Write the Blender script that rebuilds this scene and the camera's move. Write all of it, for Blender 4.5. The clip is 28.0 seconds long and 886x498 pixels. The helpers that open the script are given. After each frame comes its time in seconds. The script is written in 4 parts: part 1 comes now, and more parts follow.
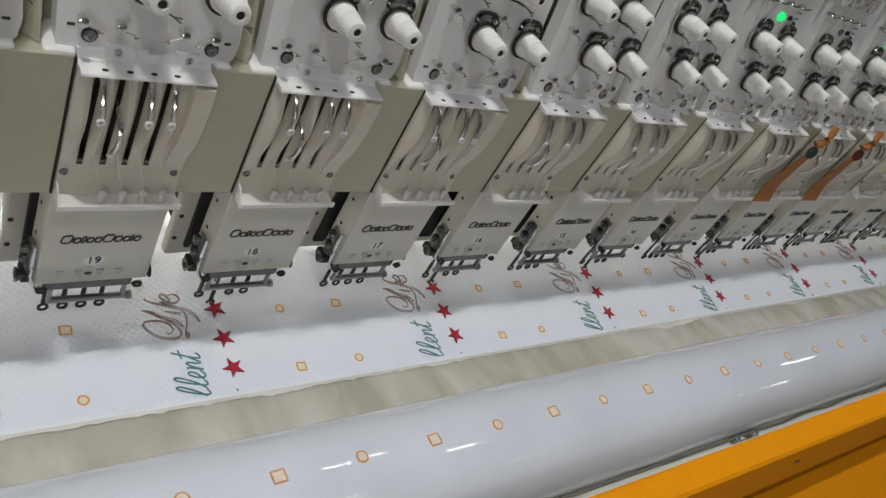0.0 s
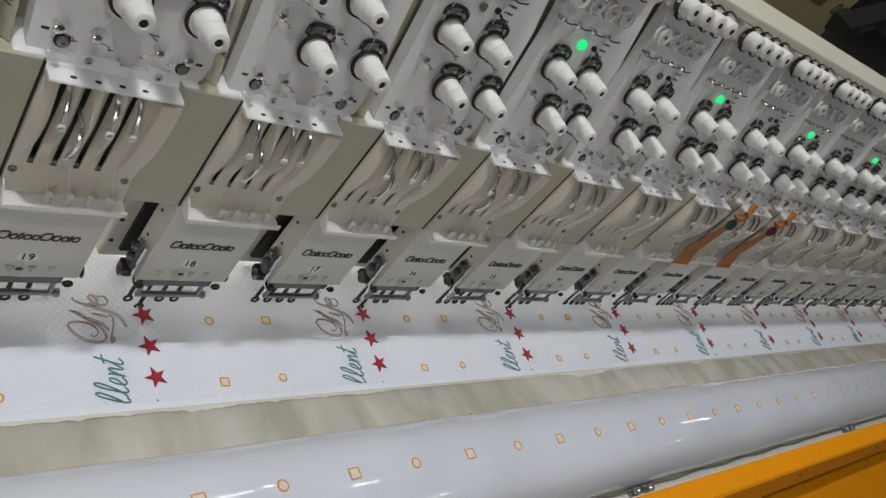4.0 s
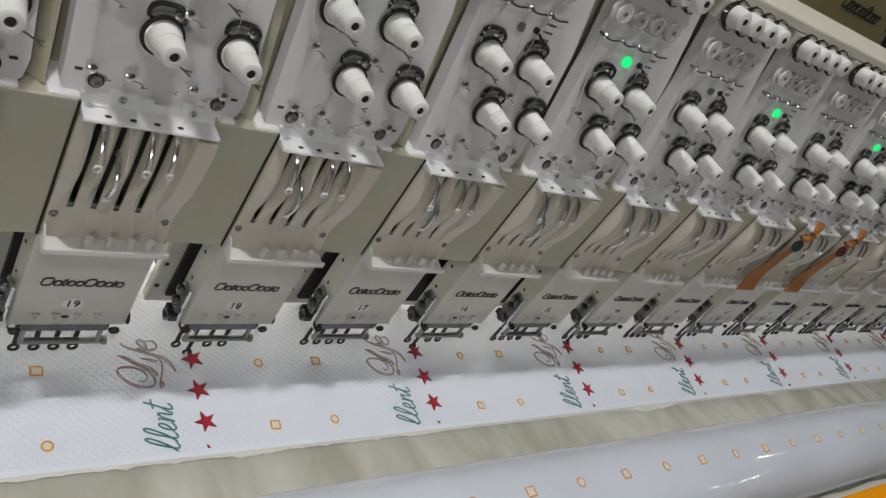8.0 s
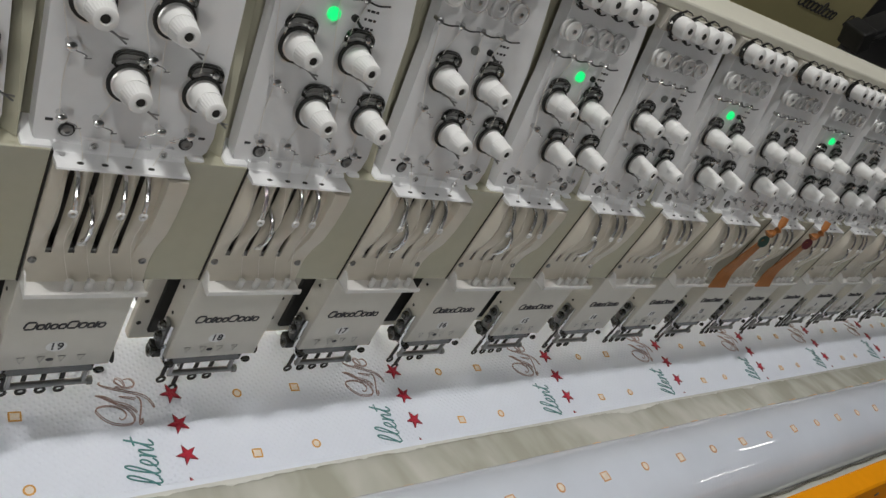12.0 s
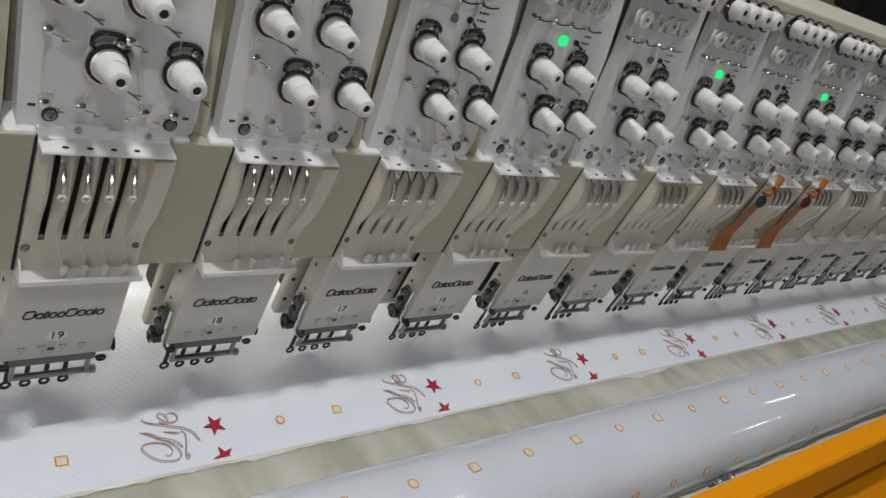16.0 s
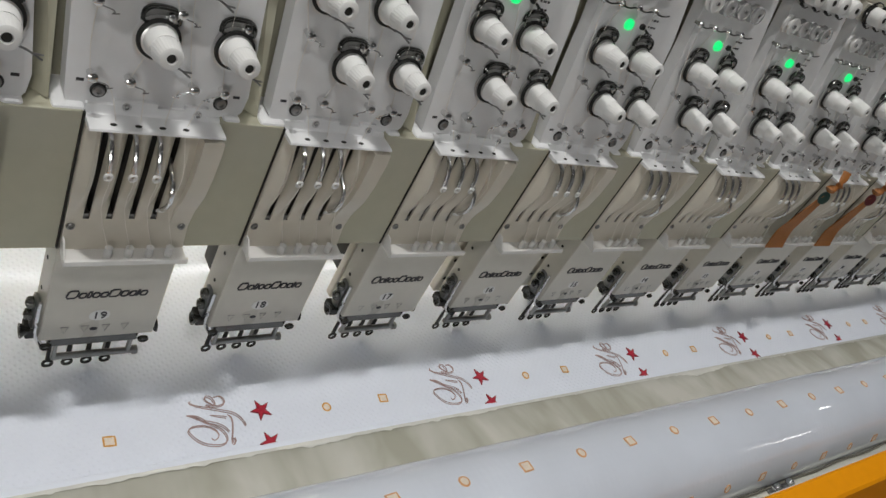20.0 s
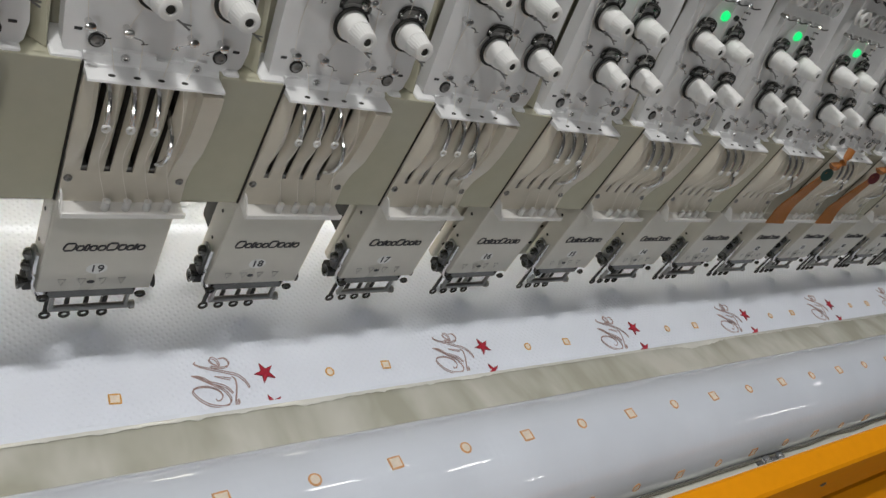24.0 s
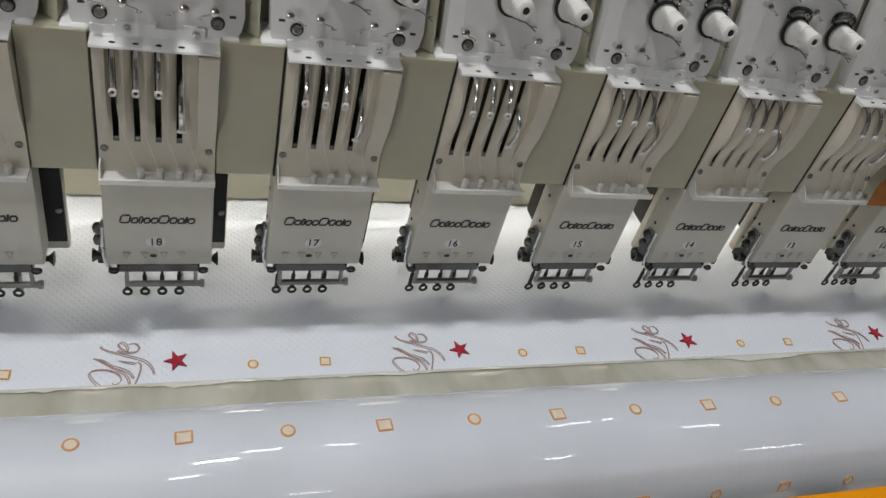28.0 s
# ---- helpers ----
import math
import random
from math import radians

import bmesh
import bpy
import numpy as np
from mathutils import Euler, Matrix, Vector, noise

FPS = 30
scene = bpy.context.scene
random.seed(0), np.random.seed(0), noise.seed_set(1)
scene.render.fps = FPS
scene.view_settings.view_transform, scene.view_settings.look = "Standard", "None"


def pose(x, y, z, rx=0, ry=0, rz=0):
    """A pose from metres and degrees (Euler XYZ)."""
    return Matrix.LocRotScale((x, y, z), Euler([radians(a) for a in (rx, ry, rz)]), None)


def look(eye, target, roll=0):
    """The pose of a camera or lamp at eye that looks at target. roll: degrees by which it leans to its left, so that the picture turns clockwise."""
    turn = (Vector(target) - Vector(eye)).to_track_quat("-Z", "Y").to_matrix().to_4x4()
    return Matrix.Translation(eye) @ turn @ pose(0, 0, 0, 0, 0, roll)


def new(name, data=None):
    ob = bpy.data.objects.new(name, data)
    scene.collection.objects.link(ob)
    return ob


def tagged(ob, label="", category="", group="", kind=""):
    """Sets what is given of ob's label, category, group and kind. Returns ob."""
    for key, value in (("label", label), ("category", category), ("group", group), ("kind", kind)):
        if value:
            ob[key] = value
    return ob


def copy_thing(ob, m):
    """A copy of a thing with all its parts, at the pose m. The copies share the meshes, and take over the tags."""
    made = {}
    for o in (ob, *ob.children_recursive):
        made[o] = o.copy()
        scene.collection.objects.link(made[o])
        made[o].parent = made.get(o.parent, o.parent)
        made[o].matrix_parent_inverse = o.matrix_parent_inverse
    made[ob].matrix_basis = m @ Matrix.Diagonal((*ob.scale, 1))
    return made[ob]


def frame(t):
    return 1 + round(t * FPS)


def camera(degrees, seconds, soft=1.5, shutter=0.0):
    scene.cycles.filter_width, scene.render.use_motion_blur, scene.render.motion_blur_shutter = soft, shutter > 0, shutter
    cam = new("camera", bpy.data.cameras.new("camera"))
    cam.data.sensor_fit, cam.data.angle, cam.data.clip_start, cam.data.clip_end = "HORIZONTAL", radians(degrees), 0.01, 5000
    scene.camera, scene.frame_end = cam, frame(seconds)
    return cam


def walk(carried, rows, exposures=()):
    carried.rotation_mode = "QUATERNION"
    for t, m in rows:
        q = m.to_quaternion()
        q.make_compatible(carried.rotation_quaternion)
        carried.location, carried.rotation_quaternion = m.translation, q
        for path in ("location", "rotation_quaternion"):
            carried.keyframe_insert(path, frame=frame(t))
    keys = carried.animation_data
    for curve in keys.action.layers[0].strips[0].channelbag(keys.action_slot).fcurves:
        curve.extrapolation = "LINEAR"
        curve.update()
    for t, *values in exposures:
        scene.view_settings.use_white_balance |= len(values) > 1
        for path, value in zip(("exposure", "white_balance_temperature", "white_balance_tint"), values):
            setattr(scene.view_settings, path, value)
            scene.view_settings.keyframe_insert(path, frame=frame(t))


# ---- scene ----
cam = camera(58.64, 28.0)
PATH = [
    (0, (-0.1282, -0.5257, 1.6030), (1.1110, 0.4760, 0.3892), 33.46),
    (0.5, (-0.1525, -0.5050, 1.6036), (1.1459, 0.4247, 0.3966), 37.94),
    (1, (-0.1542, -0.4982, 1.6078), (1.1812, 0.4111, 0.4273), 39.81),
    (1.5, (-0.1542, -0.4920, 1.6109), (1.2247, 0.3946, 0.4651), 41.69),
    (2, (-0.1598, -0.4855, 1.6104), (1.2439, 0.3906, 0.4876), 43.03),
    (2.5, (-0.1594, -0.4797, 1.6152), (1.2433, 0.3999, 0.4939), 43.58),
    (4.5, (-0.1627, -0.5068, 1.6234), (1.2250, 0.4475, 0.5439), 43.32),
    (5, (-0.1672, -0.4995, 1.6215), (1.1923, 0.4743, 0.5228), 42.79),
    (5.5, (-0.1617, -0.5015, 1.6206), (1.1845, 0.4836, 0.5152), 42.20),
    (6, (-0.1557, -0.5006, 1.6248), (1.1555, 0.5126, 0.5016), 40.86),
    (6.5, (-0.1459, -0.4987, 1.6200), (1.1438, 0.5495, 0.5032), 39.33),
    (7, (-0.1341, -0.4904, 1.6048), (1.1574, 0.5768, 0.5081), 38.43),
    (7.5, (-0.1316, -0.4919, 1.6009), (1.1567, 0.5863, 0.5108), 37.77),
    (8, (-0.1333, -0.5035, 1.6012), (1.1501, 0.5779, 0.5084), 37.31),
    (8.5, (-0.1361, -0.5095, 1.6045), (1.1325, 0.5716, 0.4938), 36.93),
    (9, (-0.1363, -0.4996, 1.6077), (1.1280, 0.5783, 0.4893), 36.67),
    (9.5, (-0.1375, -0.4927, 1.6057), (1.1292, 0.5886, 0.4929), 36.40),
    (10, (-0.1385, -0.4869, 1.6010), (1.1296, 0.5893, 0.4849), 36.57),
    (10.5, (-0.1376, -0.4946, 1.6018), (1.1349, 0.5796, 0.4890), 36.42),
    (11, (-0.1396, -0.5068, 1.6116), (1.1327, 0.5763, 0.5071), 35.84),
    (11.5, (-0.1395, -0.5159, 1.6200), (1.1555, 0.5772, 0.5530), 34.85),
    (12, (-0.1400, -0.5232, 1.6221), (1.1720, 0.5739, 0.5811), 33.52),
    (12.5, (-0.1425, -0.5324, 1.6260), (1.1828, 0.5542, 0.5911), 32.90),
    (14.5, (-0.1431, -0.5340, 1.6218), (1.1747, 0.5526, 0.5774), 30.99),
    (15, (-0.1411, -0.5394, 1.6178), (1.1661, 0.5506, 0.5633), 30.60),
    (15.5, (-0.1447, -0.5420, 1.6157), (1.1592, 0.5453, 0.5539), 30.43),
    (16, (-0.1484, -0.5474, 1.6152), (1.1488, 0.5425, 0.5479), 30.27),
    (16.5, (-0.1541, -0.5434, 1.6119), (1.1336, 0.5524, 0.5386), 30.09),
    (17, (-0.1522, -0.5346, 1.6094), (1.1213, 0.5680, 0.5258), 29.99),
    (17.5, (-0.1561, -0.5280, 1.6050), (1.1092, 0.5777, 0.5145), 30.04),
    (18, (-0.1600, -0.5192, 1.6038), (1.0959, 0.5857, 0.5017), 30.28),
    (18.5, (-0.1660, -0.5101, 1.6018), (1.0863, 0.5909, 0.4915), 30.57),
    (19, (-0.1673, -0.5081, 1.5995), (1.0783, 0.5912, 0.4799), 30.90),
    (19.5, (-0.1648, -0.5153, 1.5972), (1.0715, 0.5858, 0.4690), 30.96),
    (20, (-0.1585, -0.5153, 1.5968), (1.0694, 0.5835, 0.4567), 31.22),
    (20.5, (-0.1560, -0.5162, 1.5901), (1.0630, 0.5817, 0.4396), 31.33),
    (21, (-0.1567, -0.5271, 1.5917), (1.0534, 0.5621, 0.4234), 31.52),
    (21.5, (-0.1614, -0.5270, 1.5946), (1.0506, 0.5527, 0.4196), 32.00),
    (23.5, (-0.1560, -0.5224, 1.5931), (1.0648, 0.5314, 0.4042), 33.24),
    (24, (-0.1546, -0.5226, 1.5934), (1.0671, 0.5252, 0.4002), 33.53),
    (24.5, (-0.1536, -0.5214, 1.5933), (1.0708, 0.5225, 0.3997), 33.76),
    (25, (-0.1507, -0.5212, 1.5938), (1.0726, 0.5214, 0.3977), 33.94),
    (25.5, (-0.1489, -0.5176, 1.5942), (1.0748, 0.5205, 0.3949), 34.08),
    (26, (-0.1459, -0.5126, 1.5934), (1.0786, 0.5225, 0.3922), 34.18),
    (26.5, (-0.1135, -0.5164, 1.5931), (1.0800, 0.5242, 0.3718), 33.27),
    (27, (-0.0206, -0.5526, 1.5832), (1.0480, 0.5361, 0.2917), 29.71),
    (27.5, (0.1026, -0.6258, 1.5791), (0.9351, 0.6687, 0.2991), 21.71),
    (28, (0.2317, -0.6535, 1.5723), (0.8691, 0.7465, 0.2866), 16.45),
]
walk(cam, [(t, look(eye, target, roll)) for t, eye, target, roll in PATH])
CLOTH = [
    (0, 0.0049, 0.0789),
    (0.5, 0.0034, 0.0793),
    (1, 0.0021, 0.0779),
    (1.5, 0.0011, 0.0777),
    (2, 0.0014, 0.0786),
    (2.5, 0.0004, 0.0763),
    (4.5, 0.0070, 0.0793),
    (5, -0.0011, 0.0803),
    (5.5, 0.0083, 0.0803),
    (6, -0.0004, 0.0796),
    (6.5, 0.0083, 0.0792),
    (7, 0.0093, 0.0800),
    (7.5, 0.0073, 0.0807),
    (8, 0.0072, 0.0811),
    (8.5, 0.0045, 0.0797),
    (9, 0.0036, 0.0823),
    (9.5, 0.0033, 0.0796),
    (10, 0.0007, 0.0825),
    (10.5, 0.0016, 0.0799),
    (11, -0.0005, 0.0822),
    (11.5, -0.0002, 0.0784),
    (12, -0.0019, 0.0806),
    (12.5, -0.0018, 0.0798),
    (13.2, -0.0010, 0.0799),
    (14.2, -0.0030, 0.0466),
    (14.5, -0.0010, 0.0387),
    (14.8, 0.0000, 0.0186),
    (15, -0.0002, 0.0090),
    (15.5, 0.0024, 0.0071),
    (16, 0.0038, 0.0080),
    (16.5, 0.0008, 0.0083),
    (17, 0.0033, 0.0079),
    (17.5, 0.0045, 0.0096),
    (18, 0.0030, 0.0092),
    (18.5, 0.0032, 0.0081),
    (19, 0.0034, 0.0090),
    (19.5, 0.0038, 0.0078),
    (20, -0.0063, 0.0077),
    (20.5, 0.0050, 0.0057),
    (21, 0.0040, 0.0043),
    (21.5, 0.0013, 0.0048),
    (23.5, 0.0023, 0.0020),
    (24, 0.0016, 0.0004),
    (24.5, 0.0005, 0.0013),
    (25, -0.0005, 0.0007),
    (25.5, -0.0026, 0.0013),
    (26, -0.0025, 0.0007),
    (26.5, -0.0026, 0.0017),
    (27, -0.0028, -0.0003),
    (27.5, 0.0002, 0.0034),
    (28, -0.0001, 0.0007),
]

P = 0.165          # head pitch along the row
ZL = 1.10          # height of the cover screws
FIRST, LAST = 21, 1


def travel(t):
    """Sideways travel of the sliding needle cases."""
    return float(np.interp(t, (0, 15.1, 15.5, 16.0, 16.5, 16.8, 28), (.036, .036, .030, .0175, .004, 0, 0)))


# ---- world and light ----
world = bpy.data.worlds.new("hall")
scene.world = world
world.use_nodes = True
world.node_tree.nodes["Background"].inputs[0].default_value = (.75, .8, .9, 1)
world.node_tree.nodes["Background"].inputs[1].default_value = .12

LAMP_Z = 9.0
# last entry is an unseen low fill, added to brighten the head fronts
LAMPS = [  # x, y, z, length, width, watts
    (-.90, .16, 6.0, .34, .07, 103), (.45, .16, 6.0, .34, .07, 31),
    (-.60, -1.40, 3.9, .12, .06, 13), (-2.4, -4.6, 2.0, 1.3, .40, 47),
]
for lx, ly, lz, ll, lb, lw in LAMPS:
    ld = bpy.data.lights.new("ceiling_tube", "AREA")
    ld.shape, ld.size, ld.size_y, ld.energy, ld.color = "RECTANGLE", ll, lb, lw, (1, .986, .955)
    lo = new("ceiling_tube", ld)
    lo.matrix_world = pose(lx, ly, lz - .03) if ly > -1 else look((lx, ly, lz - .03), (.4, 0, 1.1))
# short panels over the aisle, mirrored in the film
TUBES = [(1.10, 1.5, .45), (1.97, 1.52, .34), (.28, -2.0, .34), (1.95, -9.0, .55), (4.75, 2.4, .56), (5.55, 3.0, .33), (6.5, -.6, .60), (10.6, -8.7, 1.2), (15.6, -1.0, .9), (20.9, -9.2, 1.8), (18.2, -8.4, .65), (11.2, -15.0, 1.4), (3.2, -14.0, .9), (5.2, -5.0, .6)]
# work light strip under the heads
ld = bpy.data.lights.new("work_strip", "AREA")
ld.shape, ld.size, ld.size_y, ld.energy, ld.color = "RECTANGLE", 4.3, .012, 2.5, (1, .94, .82)
lo = new("work_strip", ld)
lo.matrix_world = pose(1.02, .170, ZL - .110, -40)


# ---- materials ----
def mat(name, col, rough=.5, metal=0.0, vary=.06, scale=60.0, bump=.0, bscale=400.0, spec=.5, coat=0.0, emit=0.0, trans=0.0):
    m = bpy.data.materials.new(name)
    m.use_nodes = True
    nt = m.node_tree
    bs = nt.nodes["Principled BSDF"]
    bs.inputs["Roughness"].default_value = rough
    bs.inputs["Metallic"].default_value = metal
    bs.inputs["Specular IOR Level"].default_value = spec
    bs.inputs["Coat Weight"].default_value = coat
    bs.inputs["Transmission Weight"].default_value = trans
    tc = nt.nodes.new("ShaderNodeTexCoord")
    nz = nt.nodes.new("ShaderNodeTexNoise")
    nz.inputs["Scale"].default_value, nz.inputs["Detail"].default_value = scale, 5
    nt.links.new(tc.outputs["Object"], nz.inputs["Vector"])
    n2 = nt.nodes.new("ShaderNodeTexNoise")
    n2.inputs["Scale"].default_value, n2.inputs["Detail"].default_value = scale * .13, 3
    nt.links.new(tc.outputs["Object"], n2.inputs["Vector"])
    ad = nt.nodes.new("ShaderNodeMath")
    nt.links.new(nz.outputs["Fac"], ad.inputs[0])
    nt.links.new(n2.outputs["Fac"], ad.inputs[1])
    rp = nt.nodes.new("ShaderNodeMapRange")
    rp.inputs["From Min"].default_value, rp.inputs["From Max"].default_value = .6, 1.4
    rp.inputs["To Min"].default_value, rp.inputs["To Max"].default_value = 1 - vary, 1 + vary
    nt.links.new(ad.outputs[0], rp.inputs["Value"])
    hs = nt.nodes.new("ShaderNodeHueSaturation")
    hs.inputs["Color"].default_value = (*col, 1)
    nt.links.new(rp.outputs["Result"], hs.inputs["Value"])
    nt.links.new(hs.outputs["Color"], bs.inputs["Base Color"])
    rr = nt.nodes.new("ShaderNodeMapRange")
    rr.inputs["From Min"].default_value, rr.inputs["From Max"].default_value = .3, .7
    rr.inputs["To Min"].default_value, rr.inputs["To Max"].default_value = rough * .94, min(1, rough * 1.06)
    nt.links.new(n2.outputs["Fac"], rr.inputs["Value"])
    nt.links.new(rr.outputs["Result"], bs.inputs["Roughness"])
    if bump:
        nb = nt.nodes.new("ShaderNodeTexNoise")
        nb.inputs["Scale"].default_value, nb.inputs["Detail"].default_value = bscale, 4
        nt.links.new(tc.outputs["Object"], nb.inputs["Vector"])
        bp = nt.nodes.new("ShaderNodeBump")
        bp.inputs["Strength"].default_value, bp.inputs["Distance"].default_value = bump, .002
        nt.links.new(nb.outputs["Fac"], bp.inputs["Height"])
        nt.links.new(bp.outputs["Normal"], bs.inputs["Normal"])
    if emit:
        bs.inputs["Emission Color"].default_value = (*col, 1)
        bs.inputs["Emission Strength"].default_value = emit
    return m


BEIGE = mat("beige enamel", (.445, .432, .335), .16, vary=.04, bump=.03, bscale=900)
CREAM = mat("cream enamel", (.74, .72, .62), .4, vary=.05, scale=12, bump=.03)
WHITE = mat("white enamel", (.80, .805, .815), .32, vary=.04, bump=.04, bscale=700)
PLATE = mat("pale grey enamel", (.552, .528, .466), .28, vary=.04, bump=.03, bscale=900)
COVER = mat("ivory plastic", (.615, .575, .492), .30, vary=.05, bump=.03, bscale=600)
PLASTIC = mat("white plastic", (.80, .80, .79), .38, vary=.04, bump=.05, bscale=300)
ACRYL = mat("frosted acrylic", (.88, .87, .85), .22, vary=.05)
ACRYL.node_tree.nodes["Principled BSDF"].inputs["Alpha"].default_value = .80
CLEAR = mat("clear plastic", (.95, .95, .95), .10, trans=.60, coat=1.0)
CHROME = mat("polished steel", (.72, .72, .72), .22, metal=1, vary=.06)
SATIN = mat("satin bright steel", (.80, .80, .79), .36, metal=1, vary=.06)
STEEL = mat("dull steel", (.30, .30, .30), .36, metal=1, vary=.15, bump=.1)
GUN = mat("gunmetal", (.11, .11, .105), .22, metal=.9, vary=.15)
DARK = mat("blackened steel", (.035, .035, .035), .45, metal=.4, vary=.2)
BLACK = mat("black rubber", (.012, .012, .011), .6, vary=.2)
# dark tone that stands for the shade inside the cover slots
SLOT_SHADE = mat("dark slot shade", (.055, .050, .042), .5, vary=.2)
# near-black puts the shade inside bores and gaps into the colour
HOLE = mat("bore and gap shade", (.02, .019, .016), .7)
INK = mat("black print", (.03, .03, .035), .5)
GREYINK = mat("grey print", (.30, .30, .29), .5)
LABEL = mat("white sticker", (.66, .66, .64), .45)
YELLOW = mat("orange yellow paint", (.90, .34, .006), .6, vary=.04, bump=.05, bscale=300, spec=.08)
GREEN = mat("green lamp", (.01, .80, .20), .3, emit=.95)
LENS = mat("unlit lamp lens", (.16, .17, .165), .3)
THREAD = mat("ivory thread", (.80, .76, .70), .5)
ORANGE = mat("orange ribbon", (.36, .135, .03), .55, vary=.15, bump=.3)
RED = mat("red thread", (.46, .012, .035), .55, vary=.25, scale=900, bump=.6, bscale=1500)
MAROON = mat("dark red thread", (.16, .008, .016), .6, vary=.2, scale=900)
PEACH = mat("pale peach thread", (.79, .70, .60), .6, vary=.15, scale=700, bump=.4, bscale=1500)
GOLD = mat("ochre thread", (.68, .35, .075), .5, vary=.25, scale=900, bump=.6, bscale=1500)
PALEGOLD = mat("ochre thread under film", (.64, .34, .15), .35, vary=.2, scale=900)
TEAL = mat("green thread", (.075, .235, .235), .5, vary=.3, scale=900, bump=.6, bscale=1500)
BROWN = mat("brown thread", (.40, .275, .26), .5, vary=.3, scale=900, bump=.6, bscale=1500)
CONCRETE = mat("grey floor", (.38, .375, .36), .5, vary=.12, scale=6, bump=.1, bscale=40)
WALLM = mat("blue-grey wall", (.36, .37, .40), .7, vary=.05, scale=4)
CEIL = mat("grey ceiling", (.35, .35, .35), .8, vary=.05, scale=4)
PANELM = mat("olive cream panel", (.52, .47, .24), .45, vary=.05, scale=8)
SHEET = mat("brushed sheet steel", (.66, .65, .60), .35, vary=.08, scale=40, bump=.1, bscale=120)
def clinging_film():
    """Beige enamel under clear film; clinging patches and soft reflections are painted in."""
    m = mat("beige enamel under clear film", (.6, .59, .52), .24, metal=.25, vary=.1, scale=9, spec=1.0, bump=.18, bscale=11)
    nt = m.node_tree
    bs = nt.nodes["Principled BSDF"]
    tc = nt.nodes.new("ShaderNodeTexCoord")
    mp = nt.nodes.new("ShaderNodeMapping")
    mp.inputs["Scale"].default_value = (17, 7, 7)
    nt.links.new(tc.outputs["Object"], mp.inputs["Vector"])
    nz = nt.nodes.new("ShaderNodeTexNoise")
    nz.inputs["Scale"].default_value, nz.inputs["Detail"].default_value, nz.inputs["Distortion"].default_value = 1.0, 3, .3
    nt.links.new(mp.outputs["Vector"], nz.inputs["Vector"])
    rp = nt.nodes.new("ShaderNodeValToRGB")
    # dark and pale tones put the mirrored blotches into the base colour
    for el, (pos, col) in zip(rp.color_ramp.elements, ((.38, (.52, .515, .43, 1)), (.64, (.74, .735, .67, 1)))):
        el.position, el.color = pos, col
    nt.links.new(nz.outputs["Fac"], rp.inputs["Fac"])
    nt.links.new(rp.outputs["Color"], bs.inputs["Base Color"])
    return m


GLOSS = clinging_film()
MILKY = mat("milky film", (.735, .775, .855), .35, vary=.04, scale=30, bump=.15, bscale=60)
FILM = mat("wrinkled clear film edge", (.78, .78, .73), .22, vary=.1, scale=50, coat=1.0, bump=.3, bscale=90)
TUBE = mat("lamp panel", (1, .98, .95), .4, emit=13)


# ---- mesh helpers ----
def part(name, bm, m, parent=None, label="", smooth=False):
    me = bpy.data.meshes.new(name)
    bmesh.ops.recalc_face_normals(bm, faces=bm.faces)
    bm.to_mesh(me)
    bm.free()
    me.materials.append(m)
    if smooth:
        me.polygons.foreach_set("use_smooth", [True] * len(me.polygons))
        me.set_sharp_from_angle(angle=radians(40))
    ob = new(name, me)
    ob.parent = parent
    if label:
        tagged(ob, label)
    return ob


def box(bm, x0, x1, y0, y1, z0, z1, bev=0.0, seg=2):
    r = bmesh.ops.create_cube(bm, size=1, matrix=Matrix.Translation(((x0 + x1) / 2, (y0 + y1) / 2, (z0 + z1) / 2)) @ Matrix.Diagonal((x1 - x0, y1 - y0, z1 - z0, 1)))
    if bev:
        es = {e for v in r["verts"] for e in v.link_edges}
        bmesh.ops.bevel(bm, geom=list(es), offset=bev, segments=seg, affect="EDGES", profile=.5)
    return bm


def solid(x0, x1, y0, y1, z0, z1, bev=.0012, seg=2):
    return box(bmesh.new(), x0, x1, y0, y1, z0, z1, bev, seg)


def lathe(bm, prof, n=20, m=Matrix(), rib=0.0):
    """Turns (radius, height) pairs about z."""
    rings = []
    for r, h in prof:
        rings.append([bm.verts.new(m @ Vector((r * (1 - (rib if i % 2 else 0)) * math.cos(2 * math.pi * i / n), r * (1 - (rib if i % 2 else 0)) * math.sin(2 * math.pi * i / n), h))) for i in range(n)])
    for a, b in zip(rings, rings[1:]):
        for i in range(n):
            bm.faces.new((a[i], a[(i + 1) % n], b[(i + 1) % n], b[i]))
    bm.faces.new(list(reversed(rings[0])))
    bm.faces.new(rings[-1])
    return bm


def rod(bm, a, b, r, n=8, r2=None):
    a, b = Vector(a), Vector(b)
    m = Matrix.Translation(a) @ (b - a).to_track_quat("Z", "Y").to_matrix().to_4x4()
    return lathe(bm, [(r, 0), (r2 or r, (b - a).length)], n, m)


